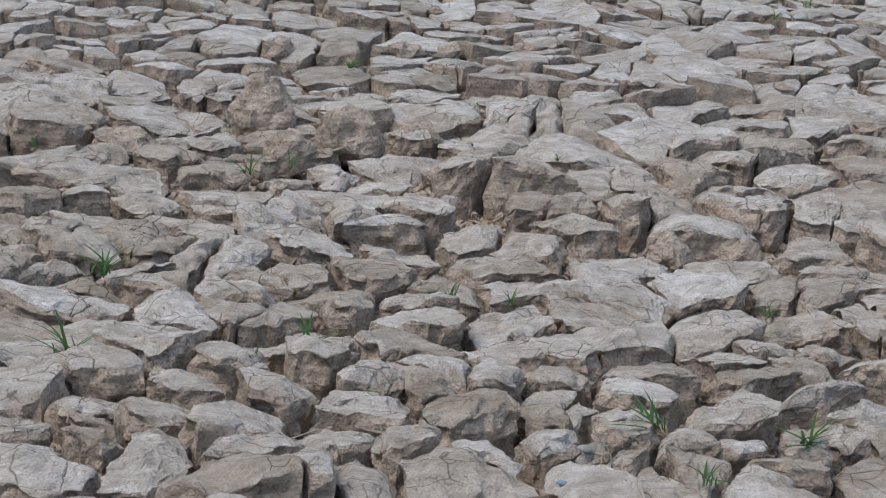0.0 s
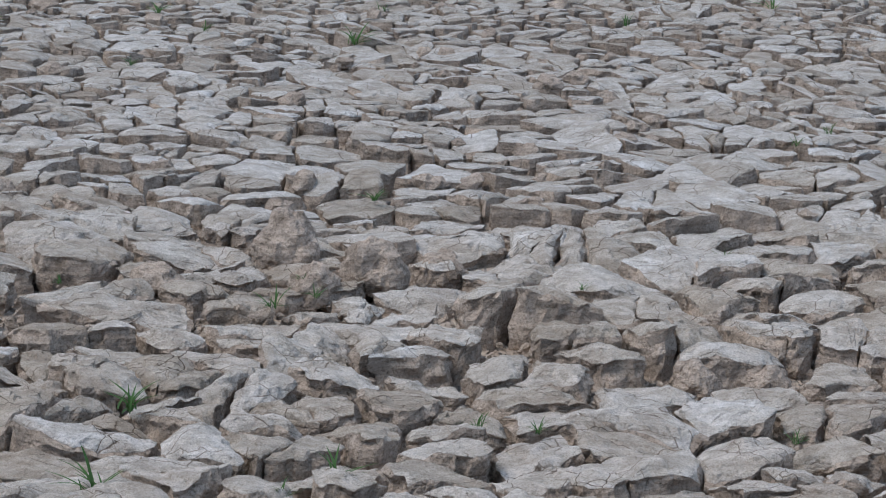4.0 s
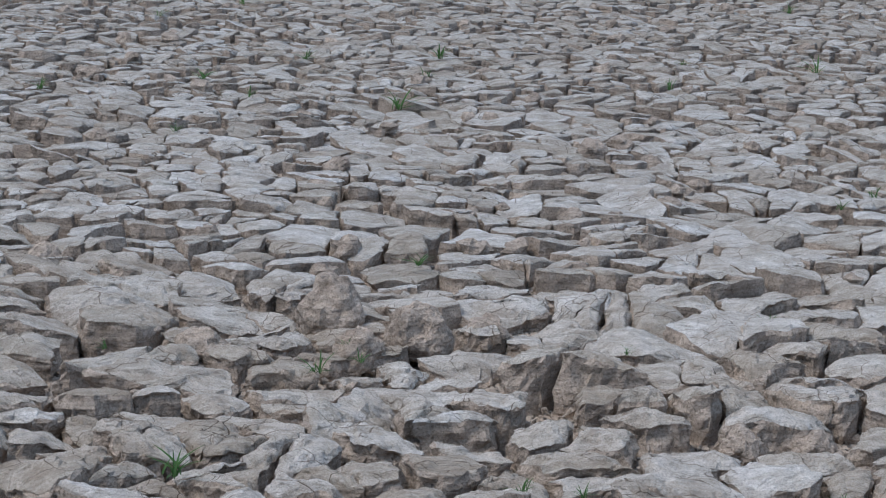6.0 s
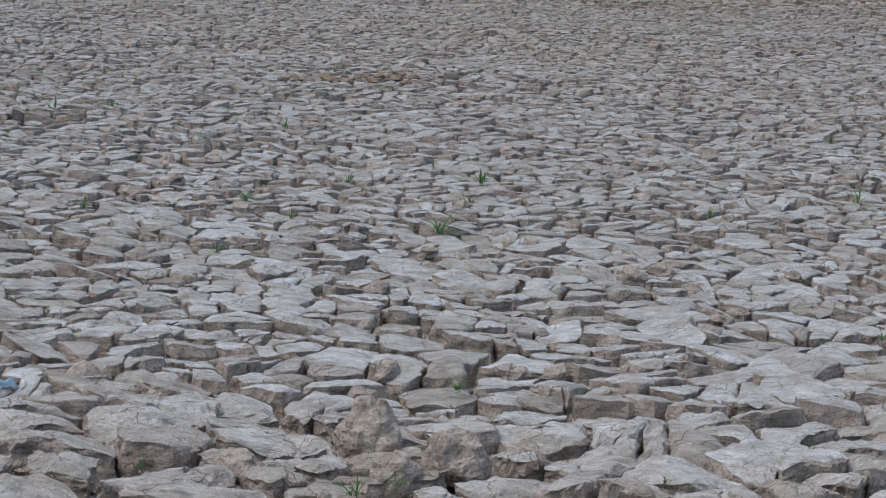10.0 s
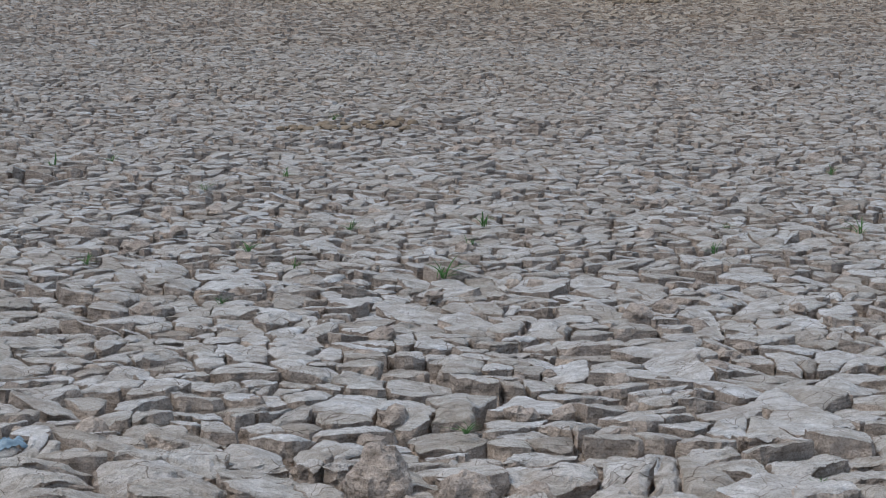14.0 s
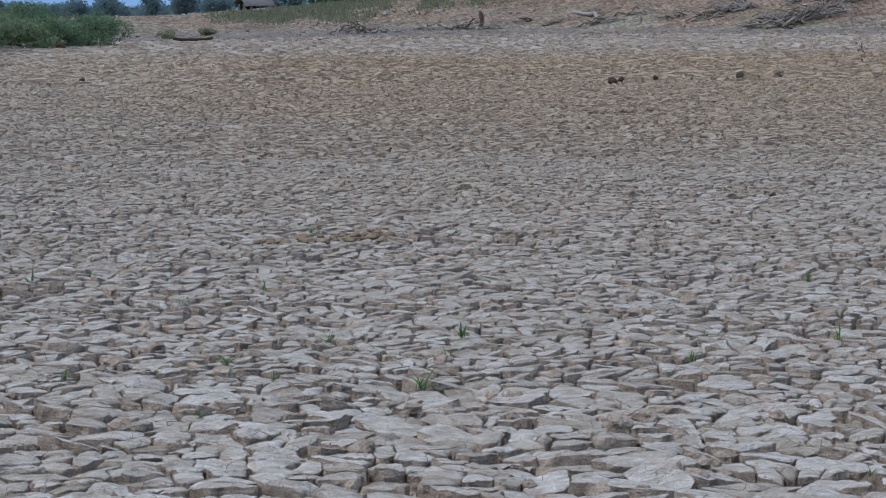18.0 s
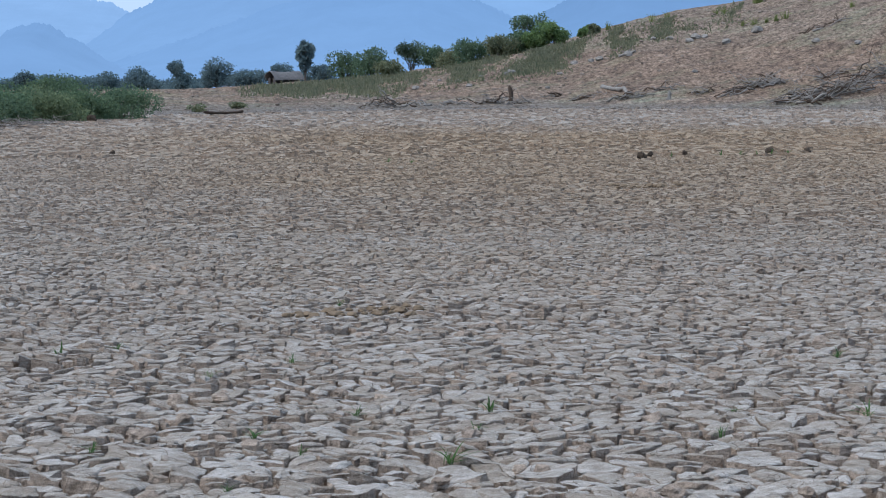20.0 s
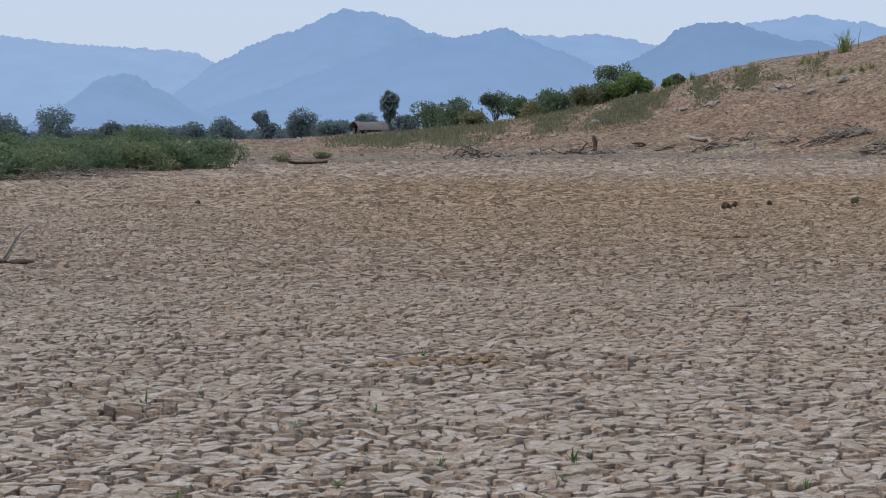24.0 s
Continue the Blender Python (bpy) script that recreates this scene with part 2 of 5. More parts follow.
    nt.links.new(noise_tex(nt, pos, 0.10, 5, 0.65, (0.5, 1.5, 1)), lie.inputs[2])
    grey = ramp(nt, lie.outputs[0], [(0.50, (0.9, 0.9, 0.9)), (0.62, (0.15, 0.15, 0.15)), (0.93, (0.12, 0.12, 0.12)), (0.995, (0.4, 0.4, 0.4))])
    soil = mix(nt, grey, soil, mix(nt, 1.0, soil, (1.05, 1.29, 1.46), "MULTIPLY"))
    high = nt.nodes.new("ShaderNodeMath")
    high.operation = "DIVIDE"
    high.inputs[1].default_value = 10.0
    nt.links.new(sep.outputs[2], high.inputs[0])
    up = ramp(nt, high.outputs[0], [(0.008, (0, 0, 0)), (0.05, (1, 1, 1))])
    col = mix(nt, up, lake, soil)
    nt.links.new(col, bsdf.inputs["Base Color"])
    n1 = bump(nt, bsdf, lumps, 0.9, 0.12)
    n2 = bump(nt, bsdf, pebbles, 0.9, 0.30, n1)
    bump(nt, bsdf, specks, 0.9, 0.16, n2)
    return m


def leafy(name, dark, light, rough=0.7, scale=3.0):
    m, nt, bsdf = material(name, rough, light)
    info = nt.nodes.new("ShaderNodeNewGeometry").outputs["Random Per Island"]
    col = ramp(nt, info, [(0, dark), (0.6, tuple((a + b) / 2 for a, b in zip(dark, light))), (1, light)])
    big = noise_tex(nt, place(nt), scale / 6, 3)
    col = mix(nt, 0.6, col, ramp(nt, big, [(0.3, (0.6, 0.62, 0.6)), (0.7, (1.2, 1.15, 1.0))]), "MULTIPLY")
    nt.links.new(col, bsdf.inputs["Base Color"])
    glow = nt.nodes.new("ShaderNodeBsdfTranslucent")
    nt.links.new(col, glow.inputs[0])
    both = nt.nodes.new("ShaderNodeMixShader")
    both.inputs[0].default_value = 0.5
    nt.links.new(bsdf.outputs[0], both.inputs[1])
    nt.links.new(glow.outputs[0], both.inputs[2])
    nt.links.new(both.outputs[0], nt.nodes["Material Output"].inputs[0])
    return m


def grainy(name, a, b, scale, rough=0.9, bump_by=0.01, stretch=None):
    m, nt, bsdf = material(name, rough, a)
    pos = place(nt)
    n = noise_tex(nt, pos, scale, 5, 0.65, stretch)
    col = ramp(nt, n, [(0.3, a), (0.7, b)])
    col = mix(nt, 0.5, col, ramp(nt, noise_tex(nt, pos, scale / 7, 3), [(0.3, (0.65, 0.65, 0.65)), (0.7, (1.1, 1.1, 1.1))]), "MULTIPLY")
    nt.links.new(col, bsdf.inputs["Base Color"])
    bump(nt, bsdf, n, 0.6, bump_by)
    return m


def haze_glow(name, color, glow):
    """Far hills: air haze painted on as blue emission, over hardly any own colour."""
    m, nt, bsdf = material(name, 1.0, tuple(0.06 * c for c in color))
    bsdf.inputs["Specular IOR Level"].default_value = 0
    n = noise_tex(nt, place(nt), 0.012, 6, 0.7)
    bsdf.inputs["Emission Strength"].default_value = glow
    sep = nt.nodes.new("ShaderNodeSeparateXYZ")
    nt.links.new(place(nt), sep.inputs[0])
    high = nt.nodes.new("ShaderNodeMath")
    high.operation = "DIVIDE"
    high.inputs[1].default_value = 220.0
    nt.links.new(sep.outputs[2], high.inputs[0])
    # thicker air low over the plain: the painted glow pales towards the foot
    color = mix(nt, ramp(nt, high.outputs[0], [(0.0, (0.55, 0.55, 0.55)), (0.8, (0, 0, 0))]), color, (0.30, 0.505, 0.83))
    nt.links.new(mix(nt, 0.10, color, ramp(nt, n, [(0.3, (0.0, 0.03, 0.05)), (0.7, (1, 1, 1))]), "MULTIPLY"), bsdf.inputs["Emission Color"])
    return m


CRUST, SIDE, GROUND = clay_crust(), clay_side(), lake_ground()
GRASS = leafy("fresh_grass", (0.05, 0.115, 0.035), (0.13, 0.23, 0.075))
# shrub leaves paled and greyed: some air haze is painted into their colour
SHRUB = leafy("shrub_leaves", (0.10, 0.155, 0.105), (0.175, 0.245, 0.145))
THICKET_LEAF = leafy("thicket_leaves", (0.105, 0.16, 0.10), (0.18, 0.255, 0.15))
OLIVE_LEAF = leafy("olive_leaves", (0.14, 0.185, 0.11), (0.23, 0.285, 0.16))
# air haze painted into the leaf colour: paler and bluer than the foliage
HAZED_LEAF = leafy("hazed_tree_leaves", (0.14, 0.205, 0.235), (0.17, 0.24, 0.26))
BRIGHT_LEAF = leafy("bright_leaves", (0.12, 0.19, 0.08), (0.24, 0.335, 0.14))
DRY_LEAF = leafy("dry_bush_leaves", (0.15, 0.175, 0.11), (0.27, 0.28, 0.17))
BARK = grainy("grey_bark", (0.10, 0.085, 0.07), (0.20, 0.17, 0.145), 12, 0.9, 0.02, (1, 1, 0.2))
DEADWOOD = grainy("weathered_wood", (0.16, 0.14, 0.12), (0.34, 0.31, 0.28), 9, 0.85, 0.01)
DARKWOOD = grainy("dark_wet_wood", (0.05, 0.035, 0.028), (0.12, 0.085, 0.06), 9, 0.9, 0.01)
STONE = grainy("pale_stone", (0.17, 0.155, 0.14), (0.33, 0.30, 0.265), 5, 0.9, 0.02)
DUNG = grainy("dark_clod", (0.035, 0.026, 0.02), (0.09, 0.065, 0.045), 14, 0.95, 0.03)
THATCH = grainy("grey_thatch", (0.10, 0.095, 0.095), (0.20, 0.19, 0.185), 3, 0.9, 0.05, (1, 1, 6))
BOARDS = grainy("dark_boards", (0.06, 0.05, 0.048), (0.14, 0.12, 0.11), 4, 0.9, 0.02, (6, 6, 0.6))
PLASTIC = grainy("blue_grey_plastic", (0.14, 0.19, 0.22), (0.25, 0.31, 0.34), 30, 0.45, 0.003)
STRAW = grainy("dry_straw", (0.27, 0.23, 0.17), (0.40, 0.35, 0.27), 60, 0.8, 0.001)


# ---- geometry helpers ----
def hash01(i, j, k, seed):
    h = (i * 374761393 + j * 668265263 + k * 2147483647 + seed * 974634777).astype(np.uint64) & np.uint64(0xFFFFFFFF)
    h = ((h ^ (h >> np.uint64(13))) * np.uint64(1274126177)) & np.uint64(0xFFFFFFFF)
    h = ((h ^ (h >> np.uint64(15))) * np.uint64(2246822519)) & np.uint64(0xFFFFFFFF)
    return ((h ^ (h >> np.uint64(16))) & np.uint64(0xFFFFFF)).astype(np.float64) / 0xFFFFFF


def smooth_noise(x, y, z, seed=0):
    """Value noise, -1 to 1, over arrays."""
    x, y, z = np.broadcast_arrays(np.asarray(x, float), np.asarray(y, float), np.asarray(z, float))
    i, j, k = np.floor(x).astype(np.int64), np.floor(y).astype(np.int64), np.floor(z).astype(np.int64)
    u, v, w = (t * t * (3 - 2 * t) for t in (x - i, y - j, z - k))
    out = np.zeros(x.shape)
    for a in (0, 1):
        for b in (0, 1):
            for c in (0, 1):
                out += hash01(i + a, j + b, k + c, seed) * (u if a else 1 - u) * (v if b else 1 - v) * (w if c else 1 - w)
    return out * 2 - 1


def fbm(x, y, z, octaves, seed=0, gain=0.5):
    total, amp, f = 0.0, 1.0, 1.0
    for o in range(octaves):
        total = total + amp * smooth_noise(np.asarray(x) * f, np.asarray(y) * f, np.asarray(z) * f, seed + o * 17)
        amp, f = amp * gain, f * 2.03
    return total


def mesh_of(name, verts, faces, mats, which=None, smooth=False):
    """A mesh from arrays: faces is a list of arrays, each of triangles or of quads; which gives each array's material numbers."""
    me = bpy.data.meshes.new(name)
    me.vertices.add(len(verts))
    me.vertices.foreach_set("co", np.asarray(verts, np.float32).ravel())
    sizes = np.concatenate([np.full(len(f), f.shape[1]) for f in faces]).astype(np.int32)
    loops = np.concatenate([f.ravel() for f in faces]).astype(np.int32)
    me.loops.add(len(loops))
    me.loops.foreach_set("vertex_index", loops)
    me.polygons.add(len(sizes))
    me.polygons.foreach_set("loop_start", (np.cumsum(sizes) - sizes).astype(np.int32))
    if which is not None:
        me.polygons.foreach_set("material_index", np.asarray(which, np.int32))
    me.polygons.foreach_set("use_smooth", np.full(len(sizes), smooth))
    for m in mats if isinstance(mats, (list, tuple)) else [mats]:
        me.materials.append(m)
    me.update(calc_edges=True)
    return me


def part(name, data, parent, label="", at=None):
    """Links a mesh as one object under a thing or a part."""
    ob = new(name, data)
    ob.parent = parent
    if at is not None:
        ob.matrix_basis = at
    return tagged(ob, label)


def thing(name, at, label, category, group="", kind=""):
    ob = new(name)
    ob.empty_display_size = 0.1
    ob.matrix_basis = at
    return tagged(ob, label, category, group, kind)


def grid_faces(rows, cols, wrap=False):
    r, c = np.meshgrid(np.arange(rows - 1), np.arange(cols if wrap else cols - 1), indexing="ij")
    a, b = r * cols + c, r * cols + (c + 1) % cols
    return np.stack([a, b, b + cols, a + cols], -1).reshape(-1, 4)


# ---- the lie of the land ----
def bank_foot(x, y):
    """How far out the bank begins."""
    u = np.asarray(x, float) / np.maximum(y, 1.0)
    return np.interp(u, [-0.446, -0.186, -0.117, -0.032, 0.052, 0.186, 0.520], [134.5, 142.6, 148.0, 177.6, 188.3, 169.5, 156.0])


def terrain(x, y):
    """Height of the ground: a flat lake bed, then a bank that climbs to the right."""
    x, y = np.asarray(x, float), np.asarray(y, float)
    u = x / np.maximum(y, 1.0)
    foot = bank_foot(x, y)
    crest = np.interp(u, [-0.446, -0.037, 0.052, 0.186, 0.520], [255.6, 255.6, 250.2, 226.0, 201.8])
    rise = np.interp(u, [-0.4460, -0.1145, -0.0907, -0.0669, -0.0435, -0.0201, 0.0037, 0.0275, 0.0520, 0.0818, 0.1301, 0.1643, 0.1858, 0.2676, 0.5203],
                     [0.00030, 0.00015, 0.00119, 0.00238, 0.00387, 0.00632, 0.01004, 0.01531, 0.02029, 0.02884, 0.03694, 0.04564, 0.05085, 0.06430, 0.08177])
    top = EYE + rise * crest
    s = np.clip((y - foot) / (crest - foot), 0, 1)
    z = top * (s + 0.12 * np.sin(s * math.pi) * s)
    rough = np.clip(s * 6, 0, 1)
    z = z + rough * (0.26 * fbm(x / 9, y / 9, 0, 4, 5) + 0.13 * fbm(x / 1.7, y / 2.6, 0, 3, 6) - 0.10 * np.abs(smooth_noise(x / 3.1, y / 9, 0, 8)))
    z = z + np.where(s >= 1, rise * (np.clip(y, crest, 565) - crest) - 0.05, 0)
    return np.where(y < 54, 0.0, z)


WEDGE = 0.23          # half width of the cracked field, per metre of distance


def bed_width(y):
    """Half width of the bed of loose slabs."""
    return np.where(y < 14.7, 3.7, 0.3 + WEDGE * y)


def in_field(x, y, reach):
    left = np.where(y < 6.2, 0.22 + 0.141 * y, 0.3 + WEDGE * y)
    right = np.where(y < 8.1, 0.2 + 0.26 * y, 0.3 + WEDGE * y)
    return (y > 2.95) & (y < np.minimum(reach, bank_foot(x, y) + 2 * smooth_noise(x / 7, 0, 0, 15) - 1)) & (x > -left) & (x < right)


def build_ground():
    ys = np.concatenate([-np.geomspace(4500, 3, 16), np.arange(-3, 16, 0.3), np.arange(16, 124, 1.8), np.arange(124, 270, 0.9), np.geomspace(271, 4600, 40)])
    half = np.concatenate([np.arange(0, 5, 0.3), np.arange(5, 64, 0.8), np.geomspace(75, 4600, 34)])
    xs = np.concatenate([-half[:0:-1], half])
    X, Y = np.meshgrid(xs, ys)
    Z = terrain(X, Y)
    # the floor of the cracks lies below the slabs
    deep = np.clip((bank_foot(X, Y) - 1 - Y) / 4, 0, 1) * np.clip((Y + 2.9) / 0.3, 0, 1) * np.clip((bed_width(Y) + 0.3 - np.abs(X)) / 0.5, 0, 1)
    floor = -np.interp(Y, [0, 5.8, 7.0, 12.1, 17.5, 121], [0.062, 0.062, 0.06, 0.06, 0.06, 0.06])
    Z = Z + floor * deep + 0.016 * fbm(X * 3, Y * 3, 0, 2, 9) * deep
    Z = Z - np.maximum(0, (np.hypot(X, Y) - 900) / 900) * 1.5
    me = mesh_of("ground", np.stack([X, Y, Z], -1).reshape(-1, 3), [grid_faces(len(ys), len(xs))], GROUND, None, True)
    ob = new("ground", me)
    return tagged(ob, "dry lake bed of grey-brown cracked clay rising to a bare soil bank", "ground", "", "structure")


ground = build_ground()


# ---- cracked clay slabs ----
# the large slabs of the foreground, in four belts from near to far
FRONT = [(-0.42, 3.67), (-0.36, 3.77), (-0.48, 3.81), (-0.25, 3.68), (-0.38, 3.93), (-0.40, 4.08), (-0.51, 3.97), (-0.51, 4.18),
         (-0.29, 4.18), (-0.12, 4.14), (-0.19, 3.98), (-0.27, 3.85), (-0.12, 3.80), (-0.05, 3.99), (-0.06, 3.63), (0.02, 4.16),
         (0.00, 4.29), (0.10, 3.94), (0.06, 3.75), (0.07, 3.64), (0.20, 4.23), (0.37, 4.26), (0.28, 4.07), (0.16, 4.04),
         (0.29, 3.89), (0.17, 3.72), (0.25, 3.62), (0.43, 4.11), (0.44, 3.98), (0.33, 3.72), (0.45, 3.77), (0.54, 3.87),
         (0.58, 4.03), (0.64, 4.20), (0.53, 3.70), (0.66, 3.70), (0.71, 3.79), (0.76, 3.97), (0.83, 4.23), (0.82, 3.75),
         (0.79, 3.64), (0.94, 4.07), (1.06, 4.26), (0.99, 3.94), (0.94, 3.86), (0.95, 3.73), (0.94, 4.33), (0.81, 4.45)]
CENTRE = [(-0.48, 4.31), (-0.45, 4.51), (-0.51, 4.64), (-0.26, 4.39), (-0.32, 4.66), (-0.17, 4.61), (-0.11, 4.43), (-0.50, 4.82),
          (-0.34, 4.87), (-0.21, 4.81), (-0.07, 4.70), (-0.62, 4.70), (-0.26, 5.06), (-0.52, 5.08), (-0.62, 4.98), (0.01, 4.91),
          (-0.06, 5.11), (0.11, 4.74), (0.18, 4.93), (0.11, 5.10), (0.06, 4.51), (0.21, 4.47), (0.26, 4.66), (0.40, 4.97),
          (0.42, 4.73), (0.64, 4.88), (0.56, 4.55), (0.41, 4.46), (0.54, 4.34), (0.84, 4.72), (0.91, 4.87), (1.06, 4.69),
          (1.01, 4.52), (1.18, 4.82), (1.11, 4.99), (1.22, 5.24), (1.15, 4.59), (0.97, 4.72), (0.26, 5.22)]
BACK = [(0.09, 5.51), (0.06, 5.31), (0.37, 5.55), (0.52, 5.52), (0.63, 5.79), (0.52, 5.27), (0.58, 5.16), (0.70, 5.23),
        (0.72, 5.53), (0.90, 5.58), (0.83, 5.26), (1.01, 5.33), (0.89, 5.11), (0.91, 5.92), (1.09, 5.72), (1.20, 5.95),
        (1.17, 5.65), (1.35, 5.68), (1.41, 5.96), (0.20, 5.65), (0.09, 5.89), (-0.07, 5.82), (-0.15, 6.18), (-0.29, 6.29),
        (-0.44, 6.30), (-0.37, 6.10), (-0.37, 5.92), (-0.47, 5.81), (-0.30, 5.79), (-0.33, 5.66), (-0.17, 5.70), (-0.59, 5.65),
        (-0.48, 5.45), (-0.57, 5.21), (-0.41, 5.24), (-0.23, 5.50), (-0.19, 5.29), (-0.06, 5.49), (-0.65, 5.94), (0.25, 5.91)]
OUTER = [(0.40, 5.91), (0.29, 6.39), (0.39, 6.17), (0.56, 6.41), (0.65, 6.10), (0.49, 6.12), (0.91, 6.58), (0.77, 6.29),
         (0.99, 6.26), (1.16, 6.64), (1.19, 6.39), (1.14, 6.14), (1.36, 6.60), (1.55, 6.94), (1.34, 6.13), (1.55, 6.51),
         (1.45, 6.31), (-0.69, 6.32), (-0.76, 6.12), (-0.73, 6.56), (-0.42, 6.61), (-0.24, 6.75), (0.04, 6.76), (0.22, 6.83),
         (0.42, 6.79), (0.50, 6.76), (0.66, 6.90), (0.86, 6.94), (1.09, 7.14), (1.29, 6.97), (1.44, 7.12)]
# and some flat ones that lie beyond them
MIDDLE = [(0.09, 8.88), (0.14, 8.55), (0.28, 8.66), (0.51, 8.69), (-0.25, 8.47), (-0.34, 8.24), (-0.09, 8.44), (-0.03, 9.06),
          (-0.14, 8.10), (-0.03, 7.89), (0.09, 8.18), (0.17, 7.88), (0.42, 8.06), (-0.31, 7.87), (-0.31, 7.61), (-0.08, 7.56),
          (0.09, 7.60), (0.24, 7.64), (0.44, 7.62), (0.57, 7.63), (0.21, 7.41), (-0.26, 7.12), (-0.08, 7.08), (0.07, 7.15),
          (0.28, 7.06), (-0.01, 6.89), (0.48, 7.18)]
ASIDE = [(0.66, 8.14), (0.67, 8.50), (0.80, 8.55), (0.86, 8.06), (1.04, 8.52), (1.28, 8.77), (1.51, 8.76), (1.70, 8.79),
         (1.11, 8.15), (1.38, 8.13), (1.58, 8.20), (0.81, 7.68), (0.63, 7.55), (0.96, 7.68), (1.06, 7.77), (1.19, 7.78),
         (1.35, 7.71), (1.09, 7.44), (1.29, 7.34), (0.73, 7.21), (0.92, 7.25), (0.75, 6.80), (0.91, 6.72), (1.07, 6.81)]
# wide, deep holes between slabs: place and reach
PITS = [(0.42, 5.19, 0.10), (0.93, 4.08, 0.06), (0.01, 7.70, 0.07), (-0.22, 7.67, 0.07), (0.39, 7.79, 0.07), (0.02, 9.02, 0.07), (0.13, 8.97, 0.07),
        (0.39, 8.70, 0.07), (0.74, 8.57, 0.07), (1.22, 8.80, 0.07), (1.63, 8.74, 0.07), (1.51, 8.33, 0.07), (1.22, 7.47, 0.07), (0.91, 7.85, 0.07),
        (1.47, 7.63, 0.07), (-1.14, 7.30, 0.07), (-1.02, 7.10, 0.07), (-1.06, 7.76, 0.07), (-0.62, 6.71, 0.07), (-0.72, 6.59, 0.07), (-0.12, 6.84, 0.07)]
# per level: from, to (m), spacing of slabs across and along, points round the rim, rings of the top, rings of the side
LEVELS = [(3.1, 6.3, 0.165, 0.195, 50, (0.25, 0.46, 0.64, 0.79, 0.9, 0.965, 0.992), 8),
          (6.3, 9.7, 0.150, 0.170, 26, (0.3, 0.57, 0.79, 0.93, 0.985), 3),
          (9.7, 14.8, 0.112, 0.130, 13, (0.45, 0.82, 0.96), 1),
          (14.8, 25.5, 0.090, 0.110, 8, (0.7,), 1),
          (25.5, 54, 0.100, 0.190, 5, (), 1),
          (54, 98, 0.165, 0.48, 5, (), 1),
          (98, 190, 0.20, 1.70, 5, (), 1),
          (-2.6, 12.1, 0.24, 0.27, 7, (0.93,), 1)]      # beside and behind the camera
# a deeper, broken fissure runs across the foreground
FISSURE = [(0.00, 5.79), (0.13, 5.76), (0.28, 5.57), (0.39, 5.31), (0.51, 5.13), (0.74, 5.02), (1.03, 5.01), (1.45, 4.94)]


def from_fissure(x, y):
    """Distance behind (+) or before (-) the fissure."""
    fx, fy = zip(*FISSURE)
    d = y - np.interp(x, fx, fy)
    return np.where((x > -0.1) & (x < 1.7), d, 9.0)


def scatter_seeds():
    """One seed a slab, level by level: the large slabs of the foreground first, the rest evenly and at random."""
    rng = np.random.default_rng(4)
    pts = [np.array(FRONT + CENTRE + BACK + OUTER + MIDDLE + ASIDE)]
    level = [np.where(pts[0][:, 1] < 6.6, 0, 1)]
    for n, (y0, y1, step, deep, *_) in enumerate(LEVELS):
        w = 0.85 + WEDGE * y1 if n < 7 else 3.7
        gx, gy = np.meshgrid(np.arange(-w, w, step), np.arange(y0, y1, deep))
        gx = gx + (np.arange(gy.shape[0]) % 2)[:, None] * step / 2
        p = np.stack([gx.ravel(), gy.ravel()], -1) + rng.uniform(-0.46, 0.46, (gx.size, 2)) * (step, deep)
        p = p[rng.random(len(p)) > 0.14]
        inside = in_field(p[:, 0], p[:, 1], 190)
        p = p[inside & (p[:, 1] >= y0) if n < 7 else ~inside & (np.abs(p[:, 0]) < 3.6)]
        if n < 2:
            d = np.linalg.norm(p[:, None] - pts[0][None], axis=2).min(1)
            p = p[d > (0.185 if n == 0 else 0.125)]
        pts.append(p)
        level.append(np.full(len(p), n))
    return np.concatenate(pts), np.concatenate(level)


def split_seeds(pts, level):
    """Some slabs are broken by hairline cracks into two or three pieces that stay together."""
    rng = np.random.default_rng(8)
    out, lev, parent = [], [], []
    for i, (p, l) in enumerate(zip(pts, level)):
        pieces = rng.choice([1, 2, 3], p=((0.62, 0.28, 0.10), (0.44, 0.36, 0.20), (0.6, 0.3, 0.1))[l]) if l < 3 else 1
        a = rng.choice([0.0, 1.57], p=[0.65, 0.35]) + rng.uniform(-0.5, 0.5)
        for k in range(pieces):
            off = 0.0 if pieces == 1 else 0.045
            ang = a + k * 2 * math.pi / pieces
            out.append((p[0] + off * math.cos(ang), p[1] + off * math.sin(ang)))
            lev.append(l)
            parent.append(i)
    return np.array(out), np.array(lev), np.array(parent)


